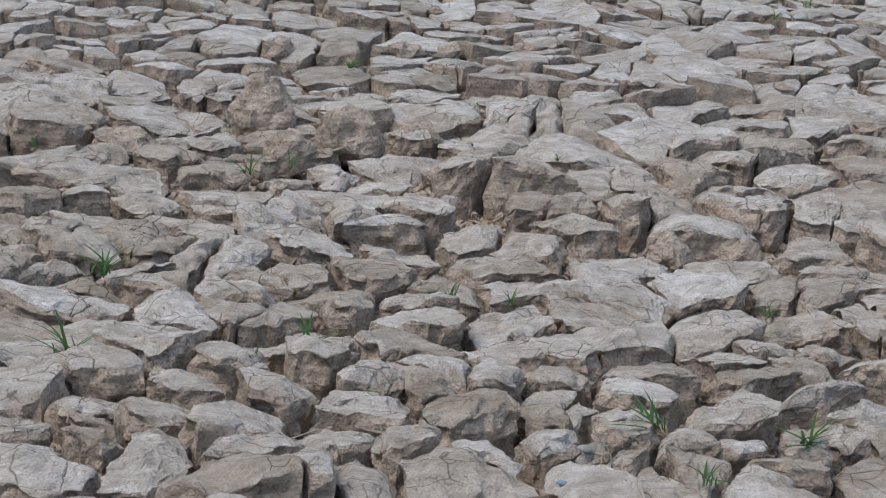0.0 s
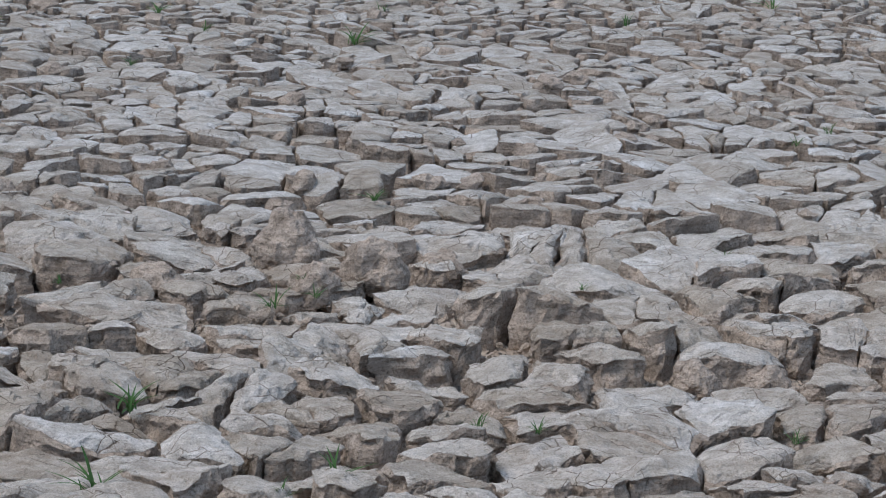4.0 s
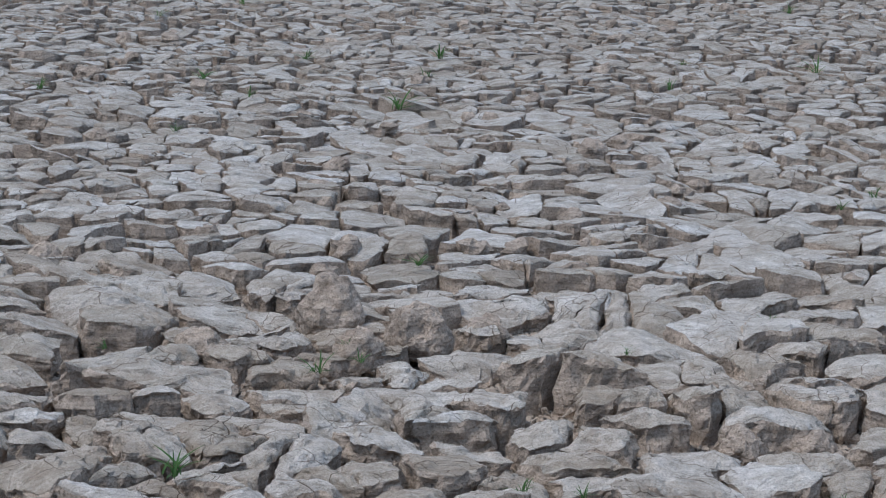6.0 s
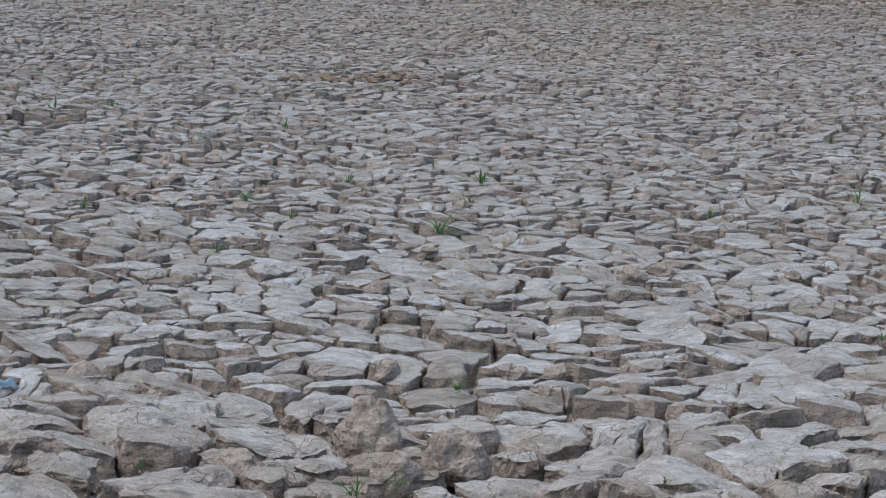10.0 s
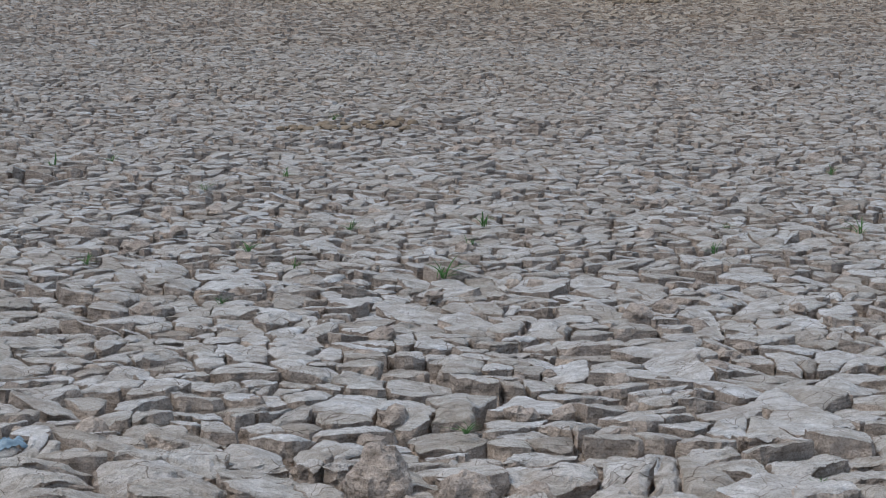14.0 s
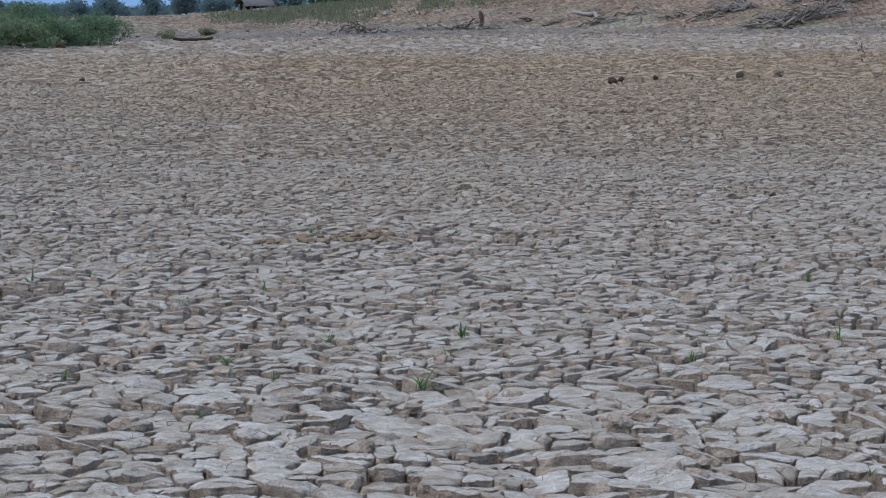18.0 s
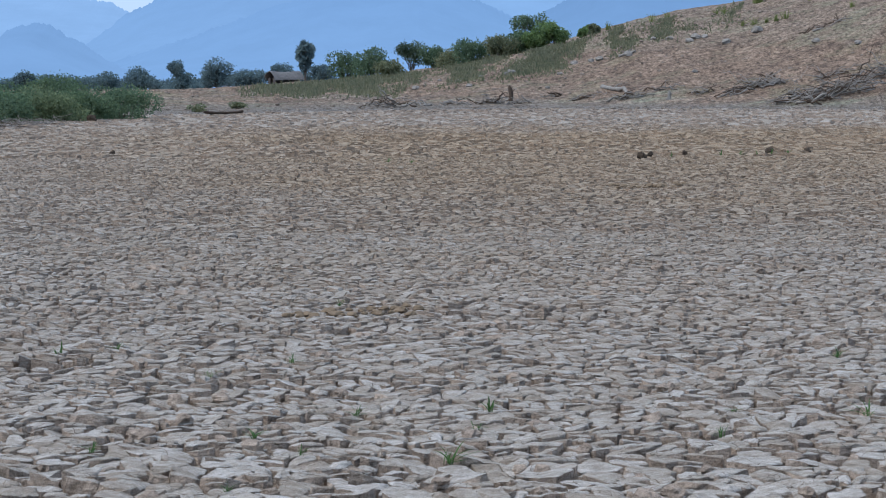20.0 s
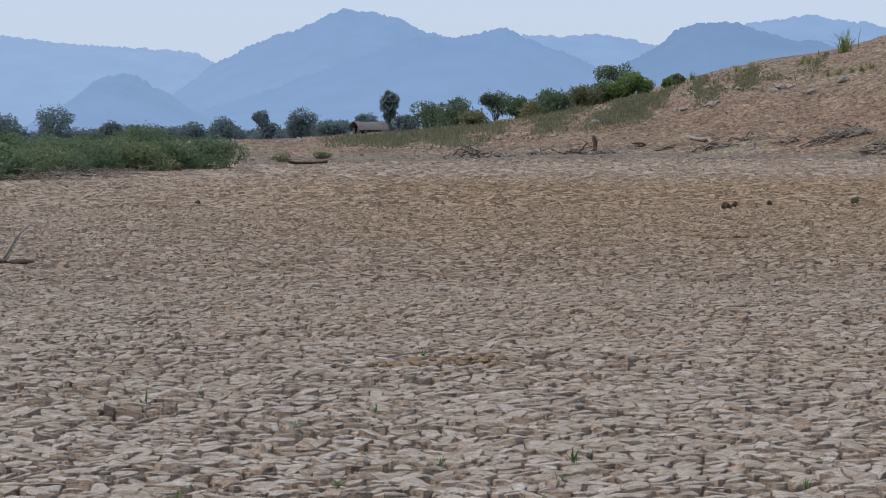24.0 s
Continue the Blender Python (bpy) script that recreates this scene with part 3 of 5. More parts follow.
def slab_shapes():
    """For each level: vertex arrays of all slabs (slab, ring, point, xyz) and of their centres."""
    from mathutils import kdtree
    pts, level = scatter_seeds()
    pts, level, parent = split_seeds(pts, level)
    n = len(pts)
    tree = kdtree.KDTree(n)
    for i, p in enumerate(pts):
        tree.insert((p[0], p[1], 0), i)
    tree.balance()
    K = 15
    near = np.empty((n, K), int)
    for i, p in enumerate(pts):
        near[i] = [f[1] for f in tree.find_n((p[0], p[1], 0), K + 1)][1:K + 1]
    made = []
    for lev, (y0, y1, step, deep, around, tops, sides) in enumerate(LEVELS):
        idx = np.where(level == lev)[0]
        P, J = pts[idx], near[idx]
        D = pts[J] - P[:, None]
        dist = np.linalg.norm(D, axis=2)
        mid = (pts[J] + P[:, None]) / 2
        kin = parent[J] == parent[idx][:, None]
        wide = 0.5 + 0.5 * smooth_noise(mid[..., 0] * 5, mid[..., 1] * 5, 0, 31)
        gap = np.where(kin, 0.002 + 0.005 * wide, (0.009, 0.008, 0.007, 0.008, 0.011, 0.016, 0.02, 0.008)[lev] + (0.046, 0.042, 0.034, 0.028, 0.034, 0.042, 0.045, 0.045)[lev] * wide ** (1.9, 2.1, 2.0, 1.8, 1.6, 1.5, 1.5, 1.9)[lev])
        rift = np.exp(-(from_fissure(mid[..., 0], mid[..., 1]) / 0.12) ** 2)
        gap = gap + np.where(kin, 0, 0.045 * rift)
        gap = gap * (1 + 0.5 * (D[..., 1] / dist) ** 2)
        for px, py, pr in PITS:
            gap = gap + np.where(kin, 0, 0.075 * np.exp(-((mid[..., 0] - px) ** 2 + (mid[..., 1] - py) ** 2) / pr ** 2))
        ang = np.arange(around) * 2 * math.pi / around + 0.1
        way = np.stack([np.cos(ang), np.sin(ang)], -1)
        cosine = np.einsum("skd,ad->ska", D / dist[..., None], way)
        r = np.where(cosine > 0.05, (dist / 2 - gap / 2)[..., None] / np.maximum(cosine, 0.05), 9).min(1)
        r = np.clip(r, 0.012, step * 1.6)
        if lev < 4:      # corners and edges have broken off
            bx, by = P[:, None, 0] + r * way[:, 0], P[:, None, 1] + r * way[:, 1]
            bite = np.maximum(0, smooth_noise(bx * 17, by * 17, idx[:, None] * 1.7, 35) - 0.35)
            r = r * (1 - 0.30 * bite)
        rim = P[:, None] + r[..., None] * way
        c = rim.mean(1)
        seed = parent[idx].astype(float)
        rnd = lambda k: hash01(parent[idx], np.full(len(idx), k), np.zeros(len(idx), int), 3)
        own = lambda k: hash01(idx, np.full(len(idx), k), np.zeros(len(idx), int), 5)
        behind = from_fissure(P[:, 0], P[:, 1])
        lift = (rnd(1) - 0.5) * (0.030, 0.014, 0.010, 0.009, 0.011, 0.017, 0.024, 0.03)[lev] + (own(1) - 0.5) * (0.016 if lev == 0 else 0.010) + 0.022 * fbm(P[:, 0] * 1.1, P[:, 1] * 1.1, 0, 2, 33)
        lift = lift + 0.018 * np.exp(-((behind - 0.19) / 0.21) ** 2) - 0.028 * np.exp(-((behind + 0.11) / 0.13) ** 2)
        steep = (0.30 if lev == 0 else 0.26) + 0.4 * (rnd(4) > 0.84)
        tx, ty = (rnd(2) - 0.5) * steep + (own(2) - 0.5) * 0.10, (rnd(3) - 0.5) * steep + (own(3) - 0.5) * 0.10 - (0.08, 0.05, 0.04, 0.03, 0.03, 0.03, 0.03, 0.05)[lev]
        dome = (rnd(6) - 0.35) * (0.024, 0.016, 0.013, 0.012, 0.013, 0.018, 0.022, 0.01)[lev]      # some slabs bulge, some are dished
        rings = []
        fine = (4, 4, 3, 2, 1, 1, 1, 1)[lev]

        def finish(xy, z):
            wx = 0.024 * fbm(xy[..., 0] * 6, xy[..., 1] * 6, 0.3, 2 if fine > 1 else 1, 41)
            wy = 0.024 * fbm(xy[..., 0] * 6, xy[..., 1] * 6, 7.3, 2 if fine > 1 else 1, 42)
            if fine > 1:
                wx = wx + (0.008 if lev == 0 else 0.0055) * fbm(xy[..., 0] * 45, xy[..., 1] * 45, z * 30, 2, 43)
                wy = wy + (0.008 if lev == 0 else 0.0055) * fbm(xy[..., 0] * 45, xy[..., 1] * 45, z * 30, 2, 44)
            return np.stack([xy[..., 0] + wx, xy[..., 1] + wy, z], -1)

        def top_z(xy, f):
            rel = xy - P[:, None] if xy.ndim == 3 else xy - P
            ex = (slice(None), None) if xy.ndim == 3 else (slice(None),)
            z = lift[ex] + tx[ex] * rel[..., 0] + ty[ex] * rel[..., 1] + dome[ex] * (1 - f * f)
            x, y, s = xy[..., 0], xy[..., 1], seed[ex] * 3.7
            for k in range(2 if lev < 1 else 0):      # broken facets slope off the flat top
                turn = 2 * math.pi * own(20 + k)[ex]
                over = rel[..., 0] * np.cos(turn) + rel[..., 1] * np.sin(turn) - (0.04 + 0.06 * own(30 + k)[ex])
                z = z - np.maximum(0, over) * 0.6 * own(40 + k)[ex] ** 2
            z = z + (0.011, 0.007, 0.005, 0.005, 0.006, 0.006, 0.006, 0.006)[lev] * fbm(x * 8, y * 8, s, min(fine, 3), 51)
            if fine > 1:
                # flaked layers: the crust steps down in thin plates, mostly towards the rim
                q = 1.7 * smooth_noise(x * 5, y * 7, s, 52) + 0.5 * f
                z = z - (0.011, 0.006, 0.004, 0.003)[lev] * (np.floor(q) + np.clip((q - np.floor(q)) * 9 - 8, 0, 1))
                z = z + (0.0048 if lev == 0 else 0.003) * fbm(x * 40, y * 40, s, 2, 53)
            chip = np.maximum(0, fbm(x * 15, y * 15, s, 2, 54)) * max(0, f - 0.66) * (0.05 if lev == 0 else 0.04)
            return z - chip

        for f in tops:
            xy = c[:, None] + (rim - c[:, None]) * f
            rings.append(finish(xy, top_z(xy, f) - (0.0015 if f > 0.96 else 0)))
        edge = top_z(rim, 1.0) - 0.003
        rings.append(finish(rim, edge))
        base = -np.interp(P[:, 1], [0, 5.8, 7.0, 13.5, 121], [0.15, 0.15, 0.12, 0.11, 0.10])[:, None]
        for k in range(1, sides + 1):
            f = (k / sides) ** (1.4 if lev < 2 else 1)
            z = edge * (1 - f) + base * f
            out = (rim - c[:, None]) / np.linalg.norm(rim - c[:, None], axis=2, keepdims=True)
            rx, ry, sk = rim[..., 0], rim[..., 1], seed[:, None]
            push = (0.011 if lev < 1 else 0.008) * fbm(rx * 12, ry * 12, z * 22 + sk, 2, 61) - 0.002 * math.sin(f * math.pi)
            if fine > 2:      # beds of clay break off unevenly
                push = push + 0.006 * smooth_noise(rx * 9, ry * 9, z * 90 + sk, 63) + 0.008 * fbm(rx * 36, ry * 36, z * 36 + sk, 2, 64)
            push = push + f * ((0.012, 0.010, 0.010, 0.008, 0.006, 0.006, 0.006, 0.01)[lev] + 0.018 * smooth_noise(rx * 8, ry * 8, sk, 62))
            rings.append(finish(rim + out * push[..., None], z))
        V = np.stack(rings, 1)
        mid_pt = finish(c, top_z(c, 0.0))
        made.append((V, mid_pt, len(tops)))
    return made


def slab_topology(around, rings, tops):
    ring = grid_faces(rings, around, True) + 1
    a = np.arange(around)
    cap = np.stack([np.zeros(around, int), a + 1, (a + 1) % around + 1], -1)
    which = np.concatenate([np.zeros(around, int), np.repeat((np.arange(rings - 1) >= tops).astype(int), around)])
    return cap, ring[:, ::-1], which


def build_slabs():
    """300 slabs of the foreground are objects of their own; the rest of the field is joined."""
    count = 0
    rest_v, rest_f, rest_q, rest_w3, rest_w4, base = [], [], [], [], [], 0
    for lev, (V, mid, tops) in enumerate(slab_shapes()):
        s, rings, around, _ = V.shape
        cap, ring, which = slab_topology(around, rings, tops)
        flat = np.concatenate([mid[:, None], V.reshape(s, -1, 3)], 1)
        for i in range(s):
            if lev < 2 and count < 300:
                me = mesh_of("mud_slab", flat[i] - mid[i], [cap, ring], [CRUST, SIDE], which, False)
                ob = new("mud_slab", me)
                ob.parent = ground
                ob.location = mid[i]
                count += 1
                V[i, 0, 0, 0] = np.nan
        keep = ~np.isnan(V[:, 0, 0, 0])
        flat = flat[keep]
        m, per = len(flat), flat.shape[1]
        off = (base + np.arange(m) * per)[:, None, None]
        rest_v.append(flat.reshape(-1, 3))
        rest_f.append((cap[None] + off).reshape(-1, 3))
        rest_q.append((ring[None] + off).reshape(-1, 4))
        rest_w3.append(np.tile(which[:around], m))
        rest_w4.append(np.tile(which[around:], m))
        base += m * per
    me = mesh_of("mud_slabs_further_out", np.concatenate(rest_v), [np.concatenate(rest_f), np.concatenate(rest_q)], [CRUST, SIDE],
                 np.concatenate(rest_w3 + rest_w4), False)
    ob = part("mud_slabs_further_out", me, ground, "countless grey cracked clay slabs")
    tagged(ob, kind="stuff")


# ---- far hills ----
def hill(name, line, far, mat, label, seed):
    """A ridge of hills: line gives the skyline as bearing and rise, both in thousandths of the distance."""
    b = np.array(line, float) / 1000
    u = np.linspace(b[0, 0], b[-1, 0], 900)
    crest = EYE + np.interp(u, b[:, 0], b[:, 1]) * far
    crest = crest + far * 0.00045 * fbm(u * 175, 0, seed, 4, seed) + far * 0.0008 * np.abs(smooth_noise(u * 430, 0, seed, seed + 3)) + far * 0.0005 * np.abs(smooth_noise(u * 1270, 0, seed, seed + 4))
    body = EYE + np.interp(u, b[:, 0], b[:, 1]) * far
    rows = []
    for k, f in enumerate((1.0, 0.93, 0.8, 0.62, 0.42, 0.2, 0.0, -0.1)):
        y = far - (1 - f) * far * 0.16
        z = (crest if f == 1 else body) * f + (far * 0.0022 * fbm(u * 54, f * 6, seed, 3, seed + 7) * math.sin(max(f, 0) * math.pi) if 0 < f < 1 else 0)
        rows.append(np.stack([u * far, np.full_like(u, y), z - (8 if f <= 0 else 0)], -1))
    back = rows[0].copy()
    back[:, 1] += far * 0.12
    back[:, 2] = -10
    V = np.stack([back] + rows)
    me = mesh_of(name, V.reshape(-1, 3), [grid_faces(V.shape[0], V.shape[1])], mat, None, True)
    return tagged(new(name, me), label, "hill", "", "structure")


def build_hills():
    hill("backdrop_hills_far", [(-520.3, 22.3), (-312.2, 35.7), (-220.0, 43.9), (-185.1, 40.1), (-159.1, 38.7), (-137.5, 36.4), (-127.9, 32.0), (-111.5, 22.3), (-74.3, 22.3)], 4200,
         haze_glow("haze_far", (0.31, 0.515, 0.845), 1.0), "pale blue wooded ridge in the haze", 1)
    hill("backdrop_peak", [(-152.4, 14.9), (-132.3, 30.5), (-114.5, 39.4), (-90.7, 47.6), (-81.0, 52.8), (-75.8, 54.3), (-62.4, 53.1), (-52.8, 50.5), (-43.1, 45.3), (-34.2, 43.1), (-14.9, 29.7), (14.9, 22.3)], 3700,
         haze_glow("haze_peak", (0.245, 0.435, 0.755), 1.0), "blue hazy mountain with a rounded peak", 2)
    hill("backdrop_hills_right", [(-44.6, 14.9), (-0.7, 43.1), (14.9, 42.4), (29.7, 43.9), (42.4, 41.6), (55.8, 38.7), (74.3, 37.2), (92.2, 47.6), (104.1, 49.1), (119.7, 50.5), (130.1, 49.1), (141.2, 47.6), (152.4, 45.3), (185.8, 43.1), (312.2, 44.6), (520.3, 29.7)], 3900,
         haze_glow("haze_right", (0.28, 0.485, 0.815), 1.0), "pale blue wooded ridge in the haze", 3)
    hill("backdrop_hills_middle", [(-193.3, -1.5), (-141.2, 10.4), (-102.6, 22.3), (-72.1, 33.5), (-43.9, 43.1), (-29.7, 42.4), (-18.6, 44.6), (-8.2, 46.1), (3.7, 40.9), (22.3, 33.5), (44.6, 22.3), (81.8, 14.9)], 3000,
         haze_glow("haze_middle", (0.218, 0.40, 0.715), 1.0), "blue forested hill ridge", 4)
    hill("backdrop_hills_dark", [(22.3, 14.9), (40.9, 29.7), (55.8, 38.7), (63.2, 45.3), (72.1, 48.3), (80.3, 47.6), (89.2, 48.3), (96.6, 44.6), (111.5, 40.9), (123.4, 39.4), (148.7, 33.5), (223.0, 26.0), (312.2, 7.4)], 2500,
         haze_glow("haze_dark", (0.18, 0.338, 0.62), 1.0), "dark blue forested hill", 5)
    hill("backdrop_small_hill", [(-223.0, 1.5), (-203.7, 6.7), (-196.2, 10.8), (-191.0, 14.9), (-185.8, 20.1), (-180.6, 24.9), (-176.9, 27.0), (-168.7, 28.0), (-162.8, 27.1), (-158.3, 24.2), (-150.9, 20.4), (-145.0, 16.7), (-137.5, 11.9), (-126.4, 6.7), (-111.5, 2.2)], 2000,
         haze_glow("haze_small", (0.205, 0.375, 0.675), 1.0), "small cone-shaped blue hill", 6)


# ---- plants ----
def leaf_cloud(rng, blobs, count, size, flat=1.0):
    """Small bent leaf clumps over a set of blobs (x, y, z, rx, ry, rz): arrays of vertices and triangles."""
    b = np.array(blobs, float)
    vol = b[:, 3] * b[:, 4] * b[:, 5]
    pick = rng.choice(len(b), count, p=vol ** 0.7 / (vol ** 0.7).sum())
    d = rng.normal(size=(count, 3))
    d /= np.linalg.norm(d, axis=1, keepdims=True)
    rad = rng.uniform(0.4, 1.0, (count, 1)) ** 0.6 * np.where(rng.random((count, 1)) < 0.10, rng.uniform(1.0, 1.35, (count, 1)), 1)
    lump = 1 + 0.42 * fbm(d[:, 0] * 2.2 + pick * 7, d[:, 1] * 2.2, d[:, 2] * 2.2, 2, 77)[:, None]
    c = b[pick, :3] + d * rad * lump * b[pick, 3:]
    a = rng.normal(size=(count, 3))
    a /= np.linalg.norm(a, axis=1, keepdims=True)
    a[:, 2] *= flat
    t = np.cross(a, rng.normal(size=(count, 3)))
    t /= np.linalg.norm(t, axis=1, keepdims=True) + 1e-6
    s = size * rng.uniform(0.5, 1.3, (count, 1))
    nrm = np.cross(a, t)
    v = np.stack([c - a * s, c + t * s * 0.5 + nrm * s * 0.15, c + a * s, c - t * s * 0.5 + nrm * s * 0.15], 1)
    f = np.arange(count)[:, None] * 4 + np.array([[0, 1, 2, 3]])
    return v.reshape(-1, 3), f


def tube(path, radii, sides=7):
    """A tapered, slightly uneven limb along a path: vertices and quads, closed at its ends by narrowing."""
    p = np.array(path, float)
    n = len(p)
    d = np.gradient(p, axis=0)
    d /= np.linalg.norm(d, axis=1, keepdims=True) + 1e-9
    ref = np.where(np.abs(d[:, 2:3]) > 0.9, [[1.0, 0, 0]], [[0, 0, 1.0]])
    a = np.cross(d, ref)
    a /= np.linalg.norm(a, axis=1, keepdims=True)
    b = np.cross(d, a)
    ang = np.arange(sides) * 2 * math.pi / sides
    r = np.array(radii, float)[:, None] * (1 + 0.14 * np.sin(ang * 2 + np.arange(n)[:, None]))
    v = p[:, None] + r[..., None] * (np.cos(ang)[None, :, None] * a[:, None] + np.sin(ang)[None, :, None] * b[:, None])
    v = np.concatenate([np.repeat(p[:1, None], sides, 1), v, np.repeat(p[-1:, None], sides, 1)])
    return v.reshape(-1, 3), grid_faces(n + 2, sides, True)


def join(pieces):
    vs, fs, base = [], [], 0
    for v, f in pieces:
        vs.append(v)
        fs.append(f + base)
        base += len(v)
    return np.concatenate(vs), np.concatenate(fs)


def limb(rng, start, end, r0, r1, n=6, wander=0.06):
    s, e = np.array(start, float), np.array(end, float)
    t = np.linspace(0, 1, n)[:, None]
    p = s + (e - s) * t + rng.normal(size=(n, 3)) * wander * np.linalg.norm(e - s) * np.sin(t * math.pi)
    return tube(p, np.linspace(r0, r1, n))


def tree(name, x, y, height, width, leaf, label, category, seed, stem=0.35, count=1600, size=0.3, lobes=7, group="", sink=0.1):
    """A tree or shrub: tapered trunk, limbs, and a crown of leaf clumps with gaps."""
    rng = np.random.default_rng(seed)
    ob = thing(name, pose(x, y, float(terrain(x, y)) - sink), label, category, group)
    blobs = []
    limbs = [limb(rng, (0, 0, 0), (rng.normal() * 0.04 * width, 0, height * max(stem + 0.15, 0.3)), 0.05 * height ** 0.8, 0.022 * height ** 0.8)]
    for k in range(lobes):
        a = k * 2.4 + rng.uniform(-0.4, 0.4)
        rr = width * 0.5 * rng.uniform(0.25, 0.68)
        zz = height * (stem + (1 - stem) * rng.uniform(0.12 if stem < 0.15 else 0.25, 0.80))
        s = width * rng.uniform(0.17, 0.30)
        blobs.append((rr * math.cos(a), rr * math.sin(a), zz, s, s, min(s * 0.8, height * (1 - stem) * 0.32)))
        limbs.append(limb(rng, (0, 0, height * stem * rng.uniform(0.5, 1)), (rr * math.cos(a), rr * math.sin(a), zz), 0.02 * height ** 0.8, 0.006 * height ** 0.8))
    trunk = part("trunk", mesh_of("trunk", limbs[0][0], [limbs[0][1]], BARK, None, True), ob, "grey-brown trunk")
    for v, f in limbs[1:]:
        part("limb", mesh_of("limb", v, [f], BARK, None, True), trunk)
    v, f = leaf_cloud(rng, blobs, count, size)
    v[:, 2] = np.maximum(v[:, 2], 0.05)
    part("crown", mesh_of("crown", v, [f], leaf), ob, "leafy crown")
    return ob


def palm(x, y, height):
    rng = np.random.default_rng(5)
    ob = thing("sugar_palm", pose(x, y, float(terrain(x, y)) - 0.1), "tall sugar palm with a round crown of fan leaves", "palm tree")
    z = np.linspace(0, height * 0.72, 9)
    v, f = tube(np.stack([0.1 * np.sin(z / 3), 0 * z, z], -1), np.interp(z, [0, 1, height], [0.34, 0.24, 0.20]), 9)
    part("trunk", mesh_of("trunk", v, [f], BARK, None, True), ob, "straight grey trunk")
    skirt = leaf_cloud(rng, [(0, 0, height * 0.47, 1.25, 1.25, 1.5)], 620, 0.36)
    part("dead_leaf_skirt", mesh_of("dead_leaf_skirt", *[skirt[0], [skirt[1]]], HAZED_LEAF), ob, "hanging dead leaves")
    head = Vector((0, 0, height * 0.71))
    for k in range(84):
        d = Vector((rng.normal(), rng.normal(), rng.normal() * 1.15 + 0.1)).normalized()
        side = d.cross(Vector((rng.normal(), rng.normal(), rng.normal()))).normalized()
        up = side.cross(d)
        base = head + d * height * rng.uniform(0.03, 0.17)
        verts, faces = [head, base], []
        for j in range(-6, 7):
            a = j * 0.22
            tip = base + (d * math.cos(a) + side * math.sin(a)) * height * 0.14 * rng.uniform(0.9, 1.1) - up * 0.05 * abs(j) * 0.3
            l = base + (d * math.cos(a - 0.11) + side * math.sin(a - 0.11)) * height * 0.095
            r = base + (d * math.cos(a + 0.11) + side * math.sin(a + 0.11)) * height * 0.095
            n = len(verts)
            verts += [l, tip, r]
            faces.append((1, n, n + 1, n + 2))
        verts += [head + side * 0.05, base + side * 0.05]
        faces.append((0, 1, len(verts) - 1, len(verts) - 2))
        part("fan_leaf", mesh_of("fan_leaf", np.array([tuple(q) for q in verts]), [np.array(faces)], HAZED_LEAF), ob)


def blade_mesh(rng, length, width, lean):
    """One bent, folded grass blade, growing from the origin."""
    t = np.linspace(0, 1, 6)
    x = lean * length * t ** 1.7
    z = length * np.sqrt(np.maximum(0.05, 1 - lean * lean)) * (t - 0.25 * lean * t * t)
    w = width * np.sin(np.clip(t * 0.85 + 0.15, 0, 1) * math.pi) ** 0.7 * 0.5 + 0.0004
    v = np.concatenate([np.stack([x, -w, z + w * 0.5], -1), np.stack([x, 0 * x, z], -1), np.stack([x, w, z + w * 0.5], -1)])
    return mesh_of("blade", v, [grid_faces(3, 6)], GRASS, None, True)


BLADES = []


def grass_tuft(x, y, size, label, seed, z=None):
    rng = np.random.default_rng(seed)
    if not BLADES:
        g = np.random.default_rng(12)
        for k in range(9):
            BLADES.append(blade_mesh(g, 1.0, g.uniform(0.045, 0.075), 0.12 + 0.10 * k))
    ob = thing("grass_tuft", pose(x, y, 0.0 if z is None else z), label, "grass tuft", "grass tufts on the lake bed")
    for k in range(rng.integers(11, 18)):
        s = size * rng.uniform(0.5, 1.2)
        m = Matrix.Translation((rng.normal() * 0.09 * size, rng.normal() * 0.09 * size, -0.012)) @ Matrix.Rotation(rng.uniform(0, 2 * math.pi), 4, "Z") @ Matrix.Diagonal((s, s, s * 0.8, 1))
        part("blade", BLADES[int(len(BLADES) * rng.random() ** 0.55)], ob, "", m)
    return ob


# ---- the lake bed's small things ----
def lump(rng, r, squash=0.7, rough=0.28, n=14, m=9):
    """An uneven stone or clod about r in radius, standing on its base."""
    th, ph = np.meshgrid(np.linspace(0, math.pi, m), np.arange(n) * 2 * math.pi / n, indexing="ij")
    d = np.stack([np.sin(th) * np.cos(ph), np.sin(th) * np.sin(ph), np.cos(th)], -1)
    o = rng.uniform(0, 90)
    k = 1 + rough * fbm(d[..., 0] * 1.6 + o, d[..., 1] * 1.6, d[..., 2] * 1.6, 3, 21)
    v = d * k[..., None] * r
    v[..., 2] = np.maximum(v[..., 2] * squash, -r * squash * 0.45) + r * squash * 0.4
    return v.reshape(-1, 3), grid_faces(m, n, True)[:, ::-1]


def stone(name, x, y, r, mat, label, category, seed, group="", z=None, squash=0.7):
    rng = np.random.default_rng(seed)
    v, f = lump(rng, r, squash)
    ob = new(name, mesh_of(name, v, [f], mat, None, False))
    ob.matrix_basis = pose(x, y, float(terrain(x, y)) - 0.06 * r if z is None else z, 0, 0, seed * 37)
    return tagged(ob, label, category, group)


